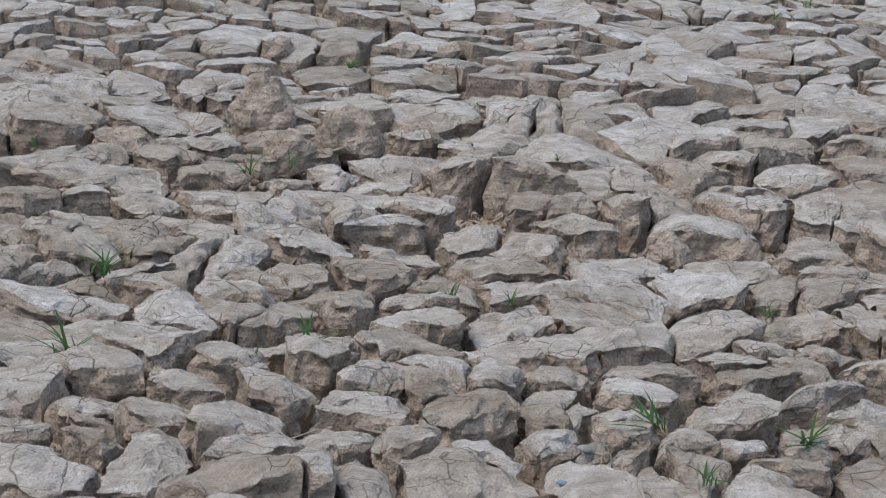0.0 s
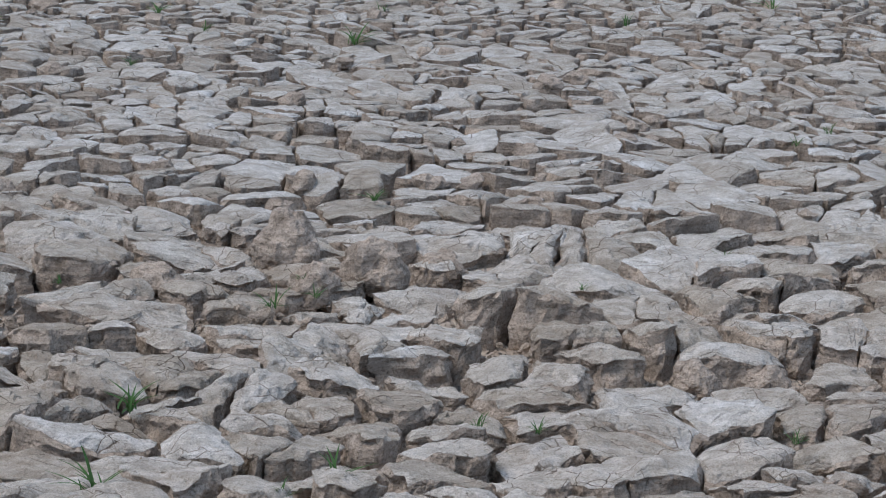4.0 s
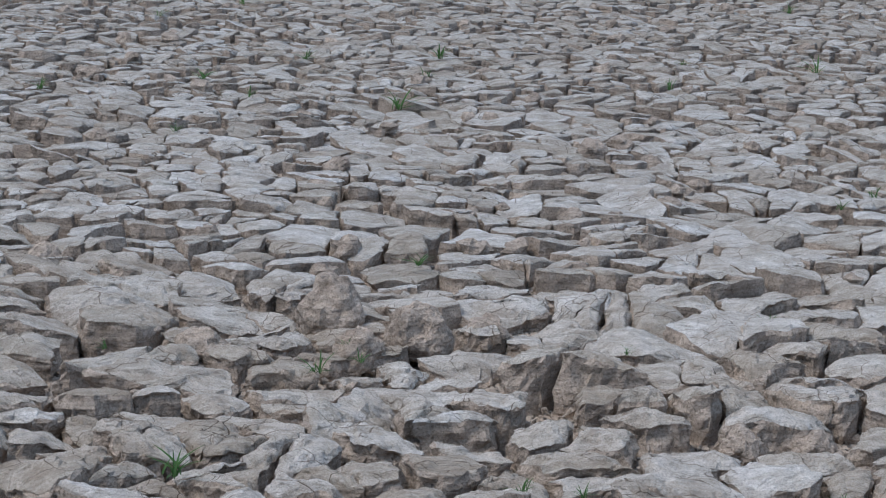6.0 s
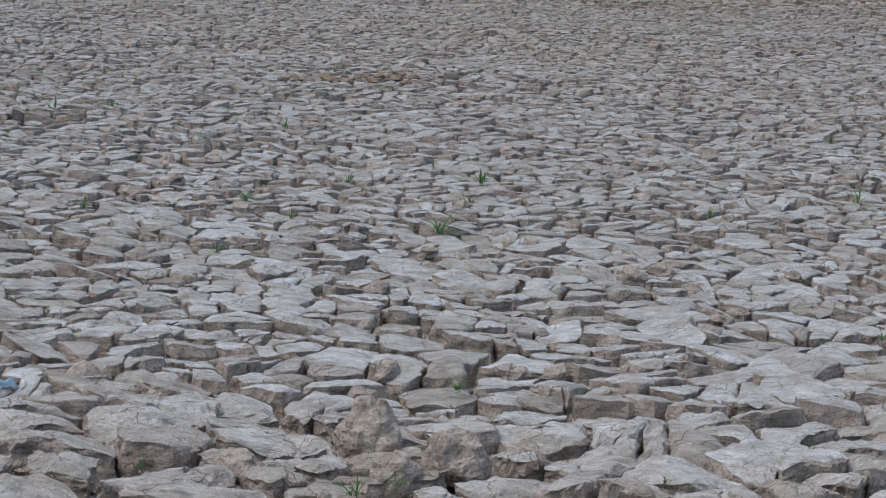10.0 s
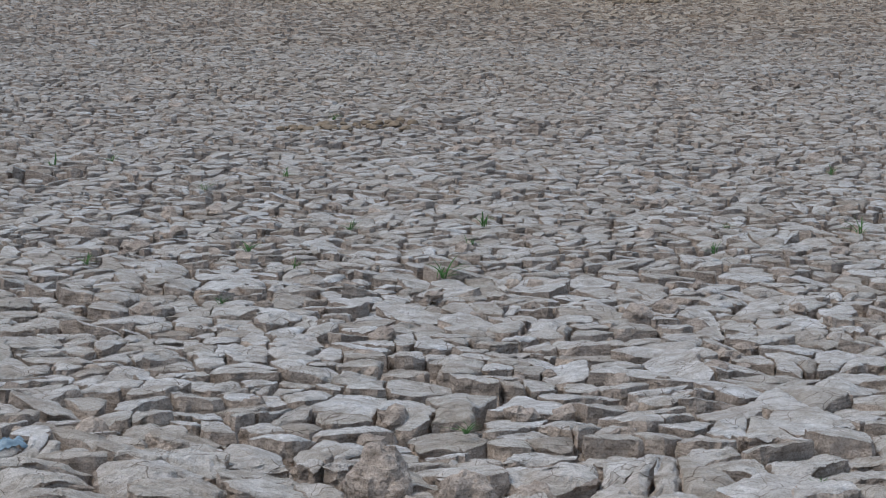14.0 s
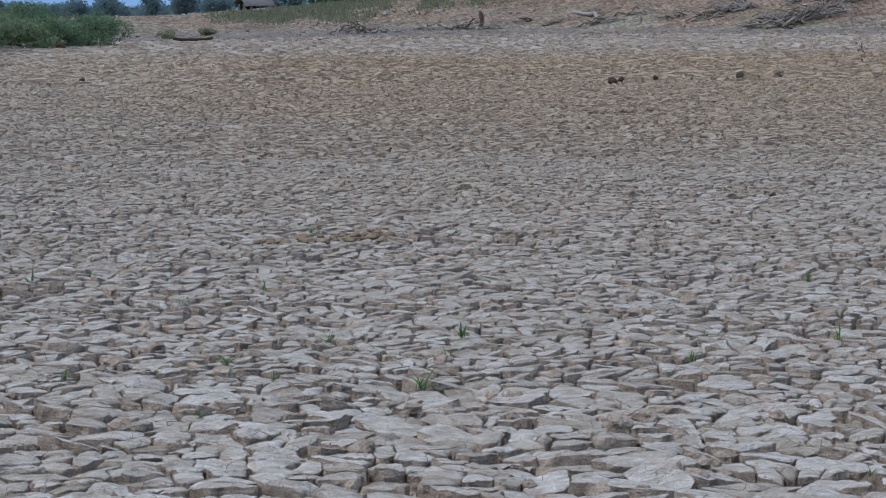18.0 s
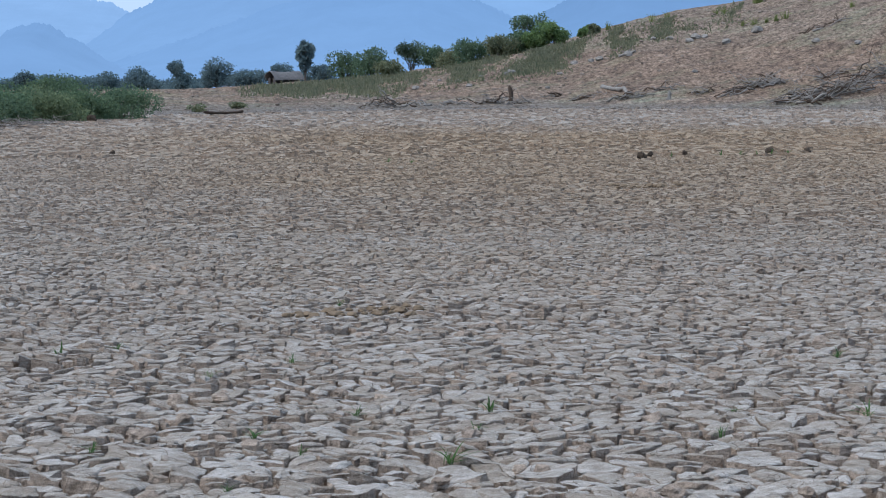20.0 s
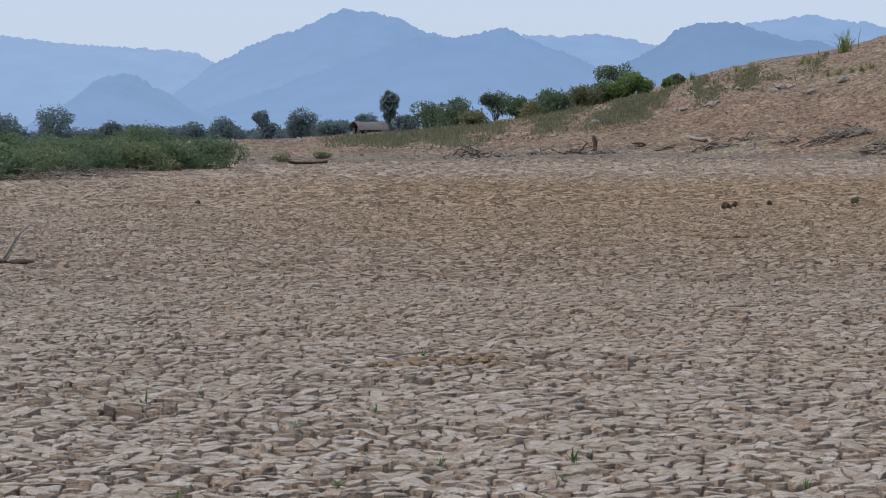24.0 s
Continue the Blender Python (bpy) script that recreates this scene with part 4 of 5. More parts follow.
def build_tufts():
    near = [(-0.44, 4.13, 0.085), (0.00, 4.21, 0.07), (-0.10, 4.12, 0.04), (-0.42, 4.62, 0.075), (0.60, 3.84, 0.075), (0.86, 3.78, 0.075),
            (0.28, 4.55, 0.035), (0.40, 4.52, 0.035), (0.91, 4.49, 0.035), (0.66, 3.60, 0.05)]
    mid = [(0.09, 6.64, 0.085), (0.99, 6.00, 0.07), (-0.16, 5.43, 0.085), (-0.06, 5.53, 0.06), (-0.09, 5.67, 0.05), (-0.68, 5.61, 0.04),
           (0.59, 5.65, 0.05), (1.47, 7.60, 0.07), (1.62, 7.82, 0.07), (0.03, 9.48, 0.16), (-0.81, 10.20, 0.11), (-0.39, 10.90, 0.10),
           (0.22, 11.03, 0.12), (0.16, 10.43, 0.08), (1.94, 10.84, 0.14), (1.20, 10.18, 0.09), (-0.80, 8.84, 0.07)]
    far = [(-2.17, 13.51, 0.12), (-1.87, 13.76, 0.10), (-1.21, 12.42, 0.10), (-0.82, 13.05, 0.10), (2.20, 13.22, 0.10), (1.35, 11.00, 0.07),
           (-1.45, 9.82, 0.09), (-0.58, 9.73, 0.07), (-0.70, 16.51, 0.10)]
    for n, rows in enumerate((near, mid, far)):
        for k, (x, y, s) in enumerate(rows):
            s = s * (1.3 if n == 0 else 0.84)
            grass_tuft(x, y, s, "fresh green grass tuft growing from a crack in dry clay" if s > 0.06 else "tiny green grass sprout between dry clay slabs", 100 * n + k, 0.028 if y < 6 else 0.018)

    for k, (x, y) in enumerate(((6.3, 53.81), (6.8, 54.21), (7.2, 54.48), (7.6, 55.02), (8.0, 55.16), (5.1, 53.00), (-0.6, 49.10), (-1.1, 49.77))):
        grass_tuft(x, y, 0.17, "low patch of thin green grass on the lake bed", 350 + k, 0.015)


def build_litter():
    rng = np.random.default_rng(3)
    ob = thing("dry_stalk", pose(0, 0, 0), "thin bent pale straw stalk lying across clay slabs", "straw stalk")
    t = np.linspace(0, 1, 9)
    p = np.stack([-0.12 + 0.123 * t, 3.847 - 0.16 * t + 0.012 * np.sin(t * 5), 0.018 + 0.012 * np.sin(t * math.pi)], -1)
    part("stalk", mesh_of("stalk", *[(q := tube(p, np.full(9, 0.0011), 6))[0], [q[1]]], STRAW, None, True), ob)
    p2 = np.stack([-0.03 + 0.05 * t, 3.73 + 0.027 * t, 0.024 + 0.01 * t], -1)
    part("side_stalk", mesh_of("side_stalk", *[(q := tube(p2, np.linspace(0.0016, 0.0008, 9), 5))[0], [q[1]]], STRAW, None, True), ob)
    # a grey splinter of wood, leaning in a crack
    ob = thing("wood_splinter", pose(0.013, 3.539, 0.0, 0, 18, 70), "grey weathered wood splinter wedged in a crack", "wood splinter")
    z = np.linspace(0, 0.10, 16)
    q = tube(np.stack([0.004 * np.sin(z * 60), 0 * z, z - 0.035], -1), np.interp(z, [0, 0.03, 0.07, 0.10], [0.011, 0.013, 0.009, 0.004]), 14)
    q[0][:, 1] *= 0.5
    q[0][:, :2] += 0.004 * np.stack([fbm(q[0][:, 0] * 300, q[0][:, 1] * 300, q[0][:, 2] * 45, 2, s) for s in (1, 2)], -1)
    part("splinter", mesh_of("splinter", q[0], [q[1]], DEADWOOD), ob)
    # a dark stick that stands in the mud, far out
    ob = thing("upright_stick", pose(13.7, 72.6, -0.03, 0, -6, 0), "thin dark stick standing upright in dry mud", "stick")
    q = limb(rng, (0, 0, 0), (0.03, 0, 0.60), 0.028, 0.012, 7, 0.04)
    stem = part("stem", mesh_of("stem", q[0], [q[1]], DARKWOOD, None, True), ob)
    q = limb(rng, (0.01, 0, 0.3), (0.11, 0, 0.46), 0.012, 0.006)
    part("twig", mesh_of("twig", q[0], [q[1]], DARKWOOD, None, True), stem)
    # half a white shell and a dark scrap
    for name, x, y, r, mat, lab, cat in (("shell", 0.469, 3.749, 0.017, STONE, "white broken mussel shell on dry clay", "shell"),
                                         ("dark_scrap", 0.417, 3.597, 0.014, PLASTIC, "small blue-grey scrap lying in a crack", "scrap")):
        v, f = lump(rng, r, 0.35, 0.15, 16, 9)
        o = new(name, mesh_of(name, v * np.array([1, 0.65, 1]), [f], mat, None, True))
        o.matrix_basis = pose(x, y, 0.012, 14, 20, 40)
        tagged(o, lab, cat)
    for k in range(3):
        o = thing("dry_sprig", pose(0.485 + 0.012 * k, 3.74 - 0.027 * k, 0.008), "thin yellow dry grass sprig", "dry sprig", "dry sprigs")
        z = np.linspace(0, 0.05, 6)
        q = tube(np.stack([0.02 * (z / 0.05) ** 2 * (1 - k), 0 * z, z], -1), np.linspace(0.0016, 0.0005, 6), 5)
        part("stem", mesh_of("stem", q[0], [q[1]], STRAW, None, True), o)
    # a crumpled piece of plastic in a crack
    g = np.linspace(-1, 1, 15)
    X, Y = np.meshgrid(g, g)
    keep = 0.048 * (1 - 0.25 * np.abs(smooth_noise(X * 2, Y * 2, 0, 4)))
    Z = 0.03 - 0.020 * (X ** 2) + 0.011 * fbm(X * 2.4, Y * 2.4, 0, 3, 8)
    top = np.stack([X * keep, Y * keep * 0.6, Z], -1).reshape(-1, 3)
    v = np.concatenate([top, top - [0, 0, 0.0015]])
    f = grid_faces(15, 15)
    o = new("plastic_scrap", mesh_of("plastic_scrap", v, [f, f[:, ::-1] + 225], PLASTIC, None, True))
    o.matrix_basis = pose(-1.17, 6.444, 0.0, 12, -8, 25)
    tagged(o, "crumpled blue-grey plastic scrap half sunk in a crack", "plastic scrap")
    # dark clods of dung, far out on the bed
    for k, (x, y, r) in enumerate(((4.35, 51.66, 0.10), (4.68, 53.41, 0.075), (5.58, 54.75, 0.075), (7.66, 55.69, 0.095), (8.54, 55.69, 0.09), (-7.79, 56.77, 0.07), (-17.5, 120.00, 0.24))):
        stone("dark_clod", x, y, r, DUNG, "dark brown lumpy clod on the lake bed", "clod", 40 + k, "dark clods on the lake bed", 0.005, 0.95)
    for x0, x1, y0, n, r0 in ((-1.05, -0.15, 15.87, 26, 0.036), (2.6, 3.8, 36.46, 22, 0.055)):
        for k in range(n):
            x = x0 + (x1 - x0) * (k + rng.uniform(0, 0.8)) / n
            stone("brown_clod", x, y0 + rng.normal() * 0.012 * y0 ** 0.9 + 0.336 * (x - x0), r0 * rng.uniform(0.6, 1.3), BROWN_CLOD, "crumbled reddish-brown clay clod on the lake bed", "clod", 60 + k, "brown clods on the lake bed", 0.0, 0.6)


def build_left_snag():
    rng = np.random.default_rng(9)
    ob = thing("dead_branch", pose(-6.38, 29.06, 0.0), "curved grey dead branch rising from a half-buried dark log", "branch")
    t = np.linspace(0, 1, 10)
    q = tube(np.stack([-0.02 + 0.36 * t ** 1.1, 0.1 * t, 0.02 + 0.50 * np.sin(t * 1.3)], -1), np.linspace(0.026, 0.007, 10), 8)
    arm = part("branch", mesh_of("branch", q[0], [q[1]], DEADWOOD, None, True), ob, "curved grey branch")
    for start, end in (((0.02, 0, 0.05), (0.14, 0.05, 0.24)), ((0.14, 0.04, 0.26), (0.13, 0.02, 0.46)), ((0.22, 0.06, 0.36), (0.36, 0.02, 0.42)), ((0.28, 0.08, 0.44), (0.31, 0.1, 0.56))):
        q = limb(rng, start, end, 0.010, 0.003)
        part("twig", mesh_of("twig", q[0], [q[1]], DEADWOOD, None, True), arm)
    q = limb(rng, (-0.35, -0.02, 0.03), (0.36, 0.03, 0.02), 0.045, 0.03, 8, 0.03)
    part("log", mesh_of("log", q[0], [q[1]], DARKWOOD, None, True), ob, "dark half-buried log")


def build_crumbs():
    """Crumbs of clay on the crack floors and slabs of the foreground, too many to count."""
    rng = np.random.default_rng(91)
    base = [lump(rng, 1.0, 0.8, 0.4, 5, 4) for k in range(8)]
    n = 1700
    y = 3.1 + 2.95 * rng.random(n) ** 0.8
    x = (rng.random(n) * 2 - 1) * (0.3 + 0.223 * y)
    r = 0.004 + 0.015 * rng.random(n) ** 2.2
    pieces = []
    for k in range(n):
        v, f = base[k % 8]
        a = rng.uniform(0, 6.3)
        c, s = math.cos(a), math.sin(a)
        q = np.stack([v[:, 0] * c - v[:, 1] * s, v[:, 0] * s + v[:, 1] * c, v[:, 2]], -1) * r[k]
        pieces.append((q + [x[k], y[k], -0.062 + 0.03 * rng.random()], f))
    v, f = join(pieces)
    tagged(part("clay_crumbs", mesh_of("clay_crumbs", v, [f], SIDE), ground, "brown clay crumbs in the cracks"), kind="stuff")


def build_pit_clods():
    """Rough brown clods that have fallen into the wider cracks further out."""
    rng = np.random.default_rng(58)
    pieces = []
    for k in range(240):
        y = 6.6 + 17.5 * rng.random() ** 1.4
        x = rng.uniform(-0.216, 0.23) * y
        r = rng.uniform(0.025, 0.055)
        q, f = lump(rng, r, 0.85, 0.4, 10, 7)
        pieces.append((q + [x, y, -0.045 + 0.02 * rng.random()], f))
    v, f = join(pieces)
    tagged(part("fallen_clods", mesh_of("fallen_clods", v, [f], SIDE), ground, "rough brown clods in the wider cracks"), kind="stuff")


def build_boulders():
    """Large brown chunks that stand out of the slabs by the fissure."""
    for k, (x, y, r, z, q, lab) in enumerate(((-0.14, 6.02, 0.088, -0.03, 1.15, "rough rounded brown clod standing among clay slabs"), (0.09, 5.80, 0.080, -0.035, 1.1, "blocky brown clay chunk beside a pit"), (-0.06, 5.70, 0.066, -0.04, 1.1, "blocky brown clay chunk beside a pit"),
                                               (-0.46, 5.76, 0.066, -0.04, 0.8, "rough rounded brown clod standing among clay slabs"), (0.57, 5.11, 0.058, -0.06, 1.1, "broken brown clay chunk in a fissure"), (0.79, 5.04, 0.055, -0.06, 1.0, "broken brown clay chunk in a fissure"), (0.95, 5.06, 0.055, -0.06, 0.9, "broken brown clay chunk in a fissure"),
                                               (0.06, 4.47, 0.044, -0.05, 1.0, "rough rounded brown clod standing among clay slabs"), (0.26, 5.88, 0.064, -0.04, 1.0, "blocky brown clay chunk beside a pit"), (0.74, 8.58, 0.062, -0.03, 0.9, "rough rounded brown clod standing among clay slabs"), (-0.18, 8.22, 0.050, -0.02, 0.8, "rough rounded brown clod standing among clay slabs"), (0.86, 8.78, 0.05, -0.03, 0.9, "rough rounded brown clod standing among clay slabs"))):
        rng = np.random.default_rng(900 + k)
        v, f = lump(rng, r, q, 0.24, 40, 26)
        v = v + 0.004 * np.stack([fbm(v[:, 0] * 50, v[:, 1] * 50, v[:, 2] * 50, 2, s) for s in (1, 2, 3)], -1)
        ob = new("clay_chunk", mesh_of("clay_chunk", v, [f], SIDE))
        ob.matrix_basis = pose(x, y, z, 0, 0, 50 * k)
        tagged(ob, lab, "clay chunk", "clay chunks by the fissure")


# ---- the bank ----
def branch_pile(x, y, w, h, count, seed, mat, label, thick=1.0):
    """A heap of washed-up branches, each a part."""
    rng = np.random.default_rng(seed)
    ob = thing("branch_pile", pose(x, y, float(terrain(x, y)) - 0.03), label, "branch pile", "branch piles on the bank")
    for k in range(count):
        a = rng.normal() * 0.5 + (math.pi if rng.random() < 0.5 else 0)
        c = np.array([rng.normal() * w * 0.22, rng.normal() * w * 0.12, 0])
        length = rng.uniform(0.25, 0.7) * w
        rise = rng.uniform(-0.05, 0.35) * h * (3 if rng.random() < 0.12 else 1)
        d = np.array([math.cos(a), math.sin(a) * 0.6, 0]) * length / 2
        z0 = rng.uniform(0.0, 0.5) * h
        s, e = c - d, c + d
        gz = lambda p: float(terrain(x + p[0], y + p[1]) - terrain(x, y))
        s[2], e[2] = gz(s) + z0 * 0.4 + 0.02, gz(e) + z0 + max(rise, 0) + 0.02
        r = rng.uniform(0.03, 0.075) * (1.6 if k < 3 else 1) * thick
        q = limb(rng, s, e, r, r * 0.35, 7, 0.09)
        part("branch", mesh_of("branch", q[0], [q[1]], mat if rng.random() < 0.7 else DARKWOOD, None, True), ob)


def build_bank():
    for k, (x, y, w, h, n, lab) in enumerate((
            (29.0, 176.90, 6.5, 2.0, 70, "tangled heap of grey washed-up branches on bare soil"),
            (33.5, 180.26, 5.0, 1.8, 40, "tangled heap of grey washed-up branches on bare soil"),
            (26.6, 178.38, 4.0, 1.0, 24, "low tangle of grey dead branches on bare soil"),
            (24.6, 185.64, 4.8, 1.3, 34, "low tangle of grey dead branches on bare soil"),
            (-4.1, 182.95, 3.0, 1.2, 22, "small heap of dark driftwood branches"),
            (4.1, 189.68, 2.6, 1.1, 22, "small heap of dark driftwood branches"),
            (8.8, 195.73, 1.8, 0.8, 7, "few broken branches lying on the bank"),
            (15.0, 189.68, 3.0, 1.0, 18, "small heap of dark driftwood branches"),
            (18.3, 191.03, 3.2, 0.9, 7, "few broken branches lying on the bank"),
            (32.5, 201.79, 4.0, 1.0, 7, "few broken branches lying on the bank"),
            (1.5, 188.34, 3.0, 0.6, 9, "few broken branches lying on the bank"),
            (-1.6, 186.32, 2.4, 0.7, 9, "few broken branches lying on the bank"),
            (6.4, 191.70, 2.4, 0.7, 9, "few broken branches lying on the bank"),
            (11.8, 193.04, 2.6, 0.7, 9, "few broken branches lying on the bank"),
            (20.6, 188.34, 2.6, 0.8, 9, "few broken branches lying on the bank"),
            (22.6, 184.30, 2.6, 0.8, 10, "few broken branches lying on the bank"),
            (30.2, 184.30, 3.2, 1.1, 14, "low tangle of grey dead branches on bare soil"),
            (-19.5, 100.89, 4.0, 0.45, 60, "dry grey brushwood at the foot of a thicket"),
            (-18.9, 108.29, 3.6, 0.4, 45, "dry grey brushwood at the foot of a thicket"),
            (-19.4, 94.17, 4.0, 0.45, 60, "dry grey brushwood at the foot of a thicket"))):
        branch_pile(x, y, w, h, n, 200 + k, DEADWOOD, lab, 0.3 if "thicket" in lab else 1.0)
    rng = np.random.default_rng(30)
    for x, y, h, r, mat, lab in ((5.6, 192.37, 1.35, 0.16, DARKWOOD, "upright dark reddish tree stump"), (17.8, 186.99, 0.75, 0.13, STONE, "short pale upright stump")):
        ob = thing("tree_stump", pose(x, y, float(terrain(x, y)) - 0.05), lab, "tree stump")
        z = np.linspace(0, h, 8)
        q = tube(np.stack([0.08 * np.sin(z * 3), 0 * z, z], -1), np.interp(z, [0, 0.2, h * 0.8, h], [r * 1.8, r * 1.2, r, r * 0.4]), 9)
        stem = part("stem", mesh_of("stem", q[0], [q[1]], mat, None, True), ob)
        q = limb(rng, (0, 0, h * 0.5), (r * 2.4, 0, h * 0.75), r * 0.4, r * 0.15)
        part("snag", mesh_of("snag", q[0], [q[1]], mat, None, True), stem)
    for x0, y0, x1, y1, r, mat, lab in ((13.4, 198.4, 15.2, 191.7, 0.20, STONE, "bleached pale log lying down the bank"), 
                                        (15.9, 213.4, 17.3, 212.8, 0.16, DEADWOOD, "short grey log on the bank")):
        ob = thing("fallen_log", pose(x0, y0, float(terrain(x0, y0))), lab, "log")
        q = limb(rng, (0, 0, r * 0.8), (x1 - x0, y1 - y0, float(terrain(x1, y1) - terrain(x0, y0)) + r * 0.8), r, r * 0.7, 9, 0.02)
        log = part("log", mesh_of("log", q[0], [q[1]], mat, None, True), ob)
        q = limb(rng, ((x1 - x0) * 0.4, (y1 - y0) * 0.4, float(terrain(x1, y1) - terrain(x0, y0)) * 0.4 + r), ((x1 - x0) * 0.5 + 0.5, (y1 - y0) * 0.5, float(terrain(x1, y1) - terrain(x0, y0)) * 0.5 + r + 0.5), r * 0.4, r * 0.15)
        part("snag", mesh_of("snag", q[0], [q[1]], mat, None, True), log)
    rocks = [(24.8, 207.84, 0.42), (22.2, 213.90, 0.40), (22.9, 214.70, 0.45), (23.6, 214.30, 0.35), (27.6, 209.19, 0.55), (16.6, 211.88, 0.40), (14.3, 215.24, 0.40), (13.6, 215.91, 0.30), (12.2, 218.60, 0.38),
             (6.4, 216.59, 0.42), (5.9, 216.05, 0.30), (3.6, 215.91, 0.25), (1.6, 214.57, 0.28), (2.5, 208.51, 0.30), (-2.2, 210.53, 0.32), (-0.1, 217.26, 0.22), (25.9, 185.64, 0.42), (10.6, 212.55, 0.25),
             (19.5, 219.28, 0.3), (20.7, 216.59, 0.35), (31.0, 197.75, 0.35), (33.5, 192.37, 0.3), (9.0, 201.79, 0.22), (21.0, 197.75, 0.25)]
    for k, (x, y, r) in enumerate(rocks):
        stone("rock", x, y, r, STONE, "pale grey rock lying on bare soil", "rock", 300 + k, "rocks on the bank")
    # clods and pebbles strewn over the bank, too many to count
    rng = np.random.default_rng(77)
    pieces = []
    for k in range(4200):
        y = rng.uniform(151, 245)
        x = rng.uniform(-0.119, 0.253) * y
        r = 0.035 + 0.17 * rng.random() ** 4
        v, f = lump(rng, r, 0.7, 0.35, 6, 4)
        pieces.append((v + [x, y, float(terrain(x, y)) - 0.03], f))
    v, f = join(pieces)
    tagged(new("bank_clods", mesh_of("bank_clods", v, [f], [SOIL_CLOD])), "scattered brown clods and pebbles on the bank", "clods", "", "stuff")


def reed(x, y, height, width, count, seed, mat, label, name="reed_clump"):
    """A clump of long arching leaves."""
    rng = np.random.default_rng(seed)
    ob = thing(name, pose(x, y, float(terrain(x, y)) - 0.05), label, "reed clump" if name == "reed_clump" else "weed", "weeds on the bank")
    for k in range(count):
        a = rng.uniform(0, 2 * math.pi)
        lean = rng.uniform(0.1, 1.15)
        l = height * rng.uniform(0.55, 1.1)
        t = np.linspace(0, 1, 7)
        out = width * 0.5 * lean * t ** 1.8
        z = l * (t - 0.35 * lean * t ** 2.5)
        w = 0.032 * height ** 0.5 * (1 - t * 0.9) + 0.004
        cx, cy = rng.normal() * width * 0.10, rng.normal() * width * 0.10
        p = np.stack([cx + out * math.cos(a), cy + out * math.sin(a), z], -1)
        s = np.array([-math.sin(a), math.cos(a), 0]) * w[:, None]
        v = np.concatenate([p - s, p + [0, 0, -0.01], p + s])
        part("leaf", mesh_of("leaf", v, [grid_faces(3, 7)], mat), ob)


def build_bank_plants():
    for k, (x, y, h, w, n) in enumerate(((30.8, 231.38, 2.7, 3.0, 60), (36.1, 224.66, 2.1, 2.3, 44), (37.0, 225.20, 1.6, 1.9, 30))):
        reed(x, y, h, w, n, 400 + k, REED, "tall green and yellow reeds on the crest of the bank")
    for k, (x, y, h, w) in enumerate(((21.1, 238.78, 1.3, 1.2), (22.7, 240.13, 1.2, 1.1), (26.7, 232.06, 0.9, 0.9), (27.3, 230.71, 1.0, 0.9), (28.0, 213.90, 1.0, 1.4), (28.9, 212.55, 0.9, 1.0), (29.7, 211.88, 1.0, 1.3),
                                      (30.5, 211.88, 1.1, 1.0), (35.4, 206.50, 0.9, 0.8), (16.8, 240.80, 1.1, 1.0), (33.5, 217.93, 0.8, 0.9), (27.2, 215.24, 0.8, 1.0))):
        reed(x, y, h * 0.9, w * 1.2, 26, 420 + k, REED, "low green weed growing on the bare bank", "weed")
    # shrubs along the crest
    rows = [(-10.4, 266.36, 3.3, 5.0, SHRUB), (-7.5, 260.98, 3.0, 4.2, SHRUB), (-5.3, 248.87, 1.8, 3.2, DRY_LEAF), (-3.7, 309.41, 4.2, 3.8, PALE_LEAF), (-0.8, 269.05, 2.8, 3.4, SHRUB), (1.2, 256.94, 2.2, 3.4, DRY_LEAF),
            (3.3, 250.22, 2.6, 4.6, SHRUB), (6.1, 247.53, 2.3, 3.4, DRY_LEAF), (8.3, 250.22, 2.8, 3.8, SHRUB), (10.0, 248.87, 3.0, 3.4, BRIGHT_LEAF), (11.9, 247.53, 2.7, 3.0, BRIGHT_LEAF), (15.0, 246.18, 1.3, 1.6, BRIGHT_LEAF), (15.6, 242.15, 1.2, 1.2, DRY_LEAF)]
    for k, (x, y, h, w, leaf) in enumerate(rows):
        tree("shrub", x, y, h, w, leaf, {BRIGHT_LEAF: "bright green leafy shrub on the bank", DRY_LEAF: "half-dry olive shrub on the bank", PALE_LEAF: "pale grey-green bushy tree behind the bank"}.get(leaf, "dark green dense shrub on the bank"),
             "shrub", 500 + k, 0.04, 3400, 0.14, 13, "shrubs on the bank", 0.15)
    tree("spreading_tree", 9.5, 255.6, 3.9, 4.6, SHRUB, "dark spreading tree with a gappy flat crown", "tree", 560, 0.5, 1900, 0.13, 6)
    # scrub grass below the shrubs
    rng = np.random.default_rng(61)
    n = 100000
    u = rng.uniform(-0.0855, 0.126, n)
    depth = rng.random(n)
    y = np.interp(u, [-0.0855, -0.03, 0.0075, 0.067, 0.126], [202, 204.5, 212.5, 218, 215]) + depth ** 0.8 * np.interp(u, [-0.0855, -0.03, 0.067], [35, 48.5, 20]) + rng.normal(size=n) * 2.7
    dense = fbm(u * 94, y / 14.8, 0, 3, 5) + 0.35 * rng.normal(size=n) > -0.26 + 0.3 * (1 - depth) - 0.45 * np.exp(-((u + 0.0446) / 0.0223) ** 2) + np.clip((-0.067 - u) * 54, 0, 1) + np.clip((u - 0.046) * 20, 0, 1.2)
    u, y = u[dense], y[dense]
    x = u * y
    z = terrain(x, y) - 0.03
    h = rng.uniform(0.08, 0.40, len(x)) * (1 + 0.8 * (rng.random(len(x)) < 0.06)) * np.interp(u, [-0.0743, -0.0223, 0.063], [1.1, 1.0, 0.8])
    a = rng.uniform(0, math.pi, len(x))
    w = rng.uniform(0.05, 0.13, len(x))
    dx, dy = np.cos(a) * w, np.sin(a) * w
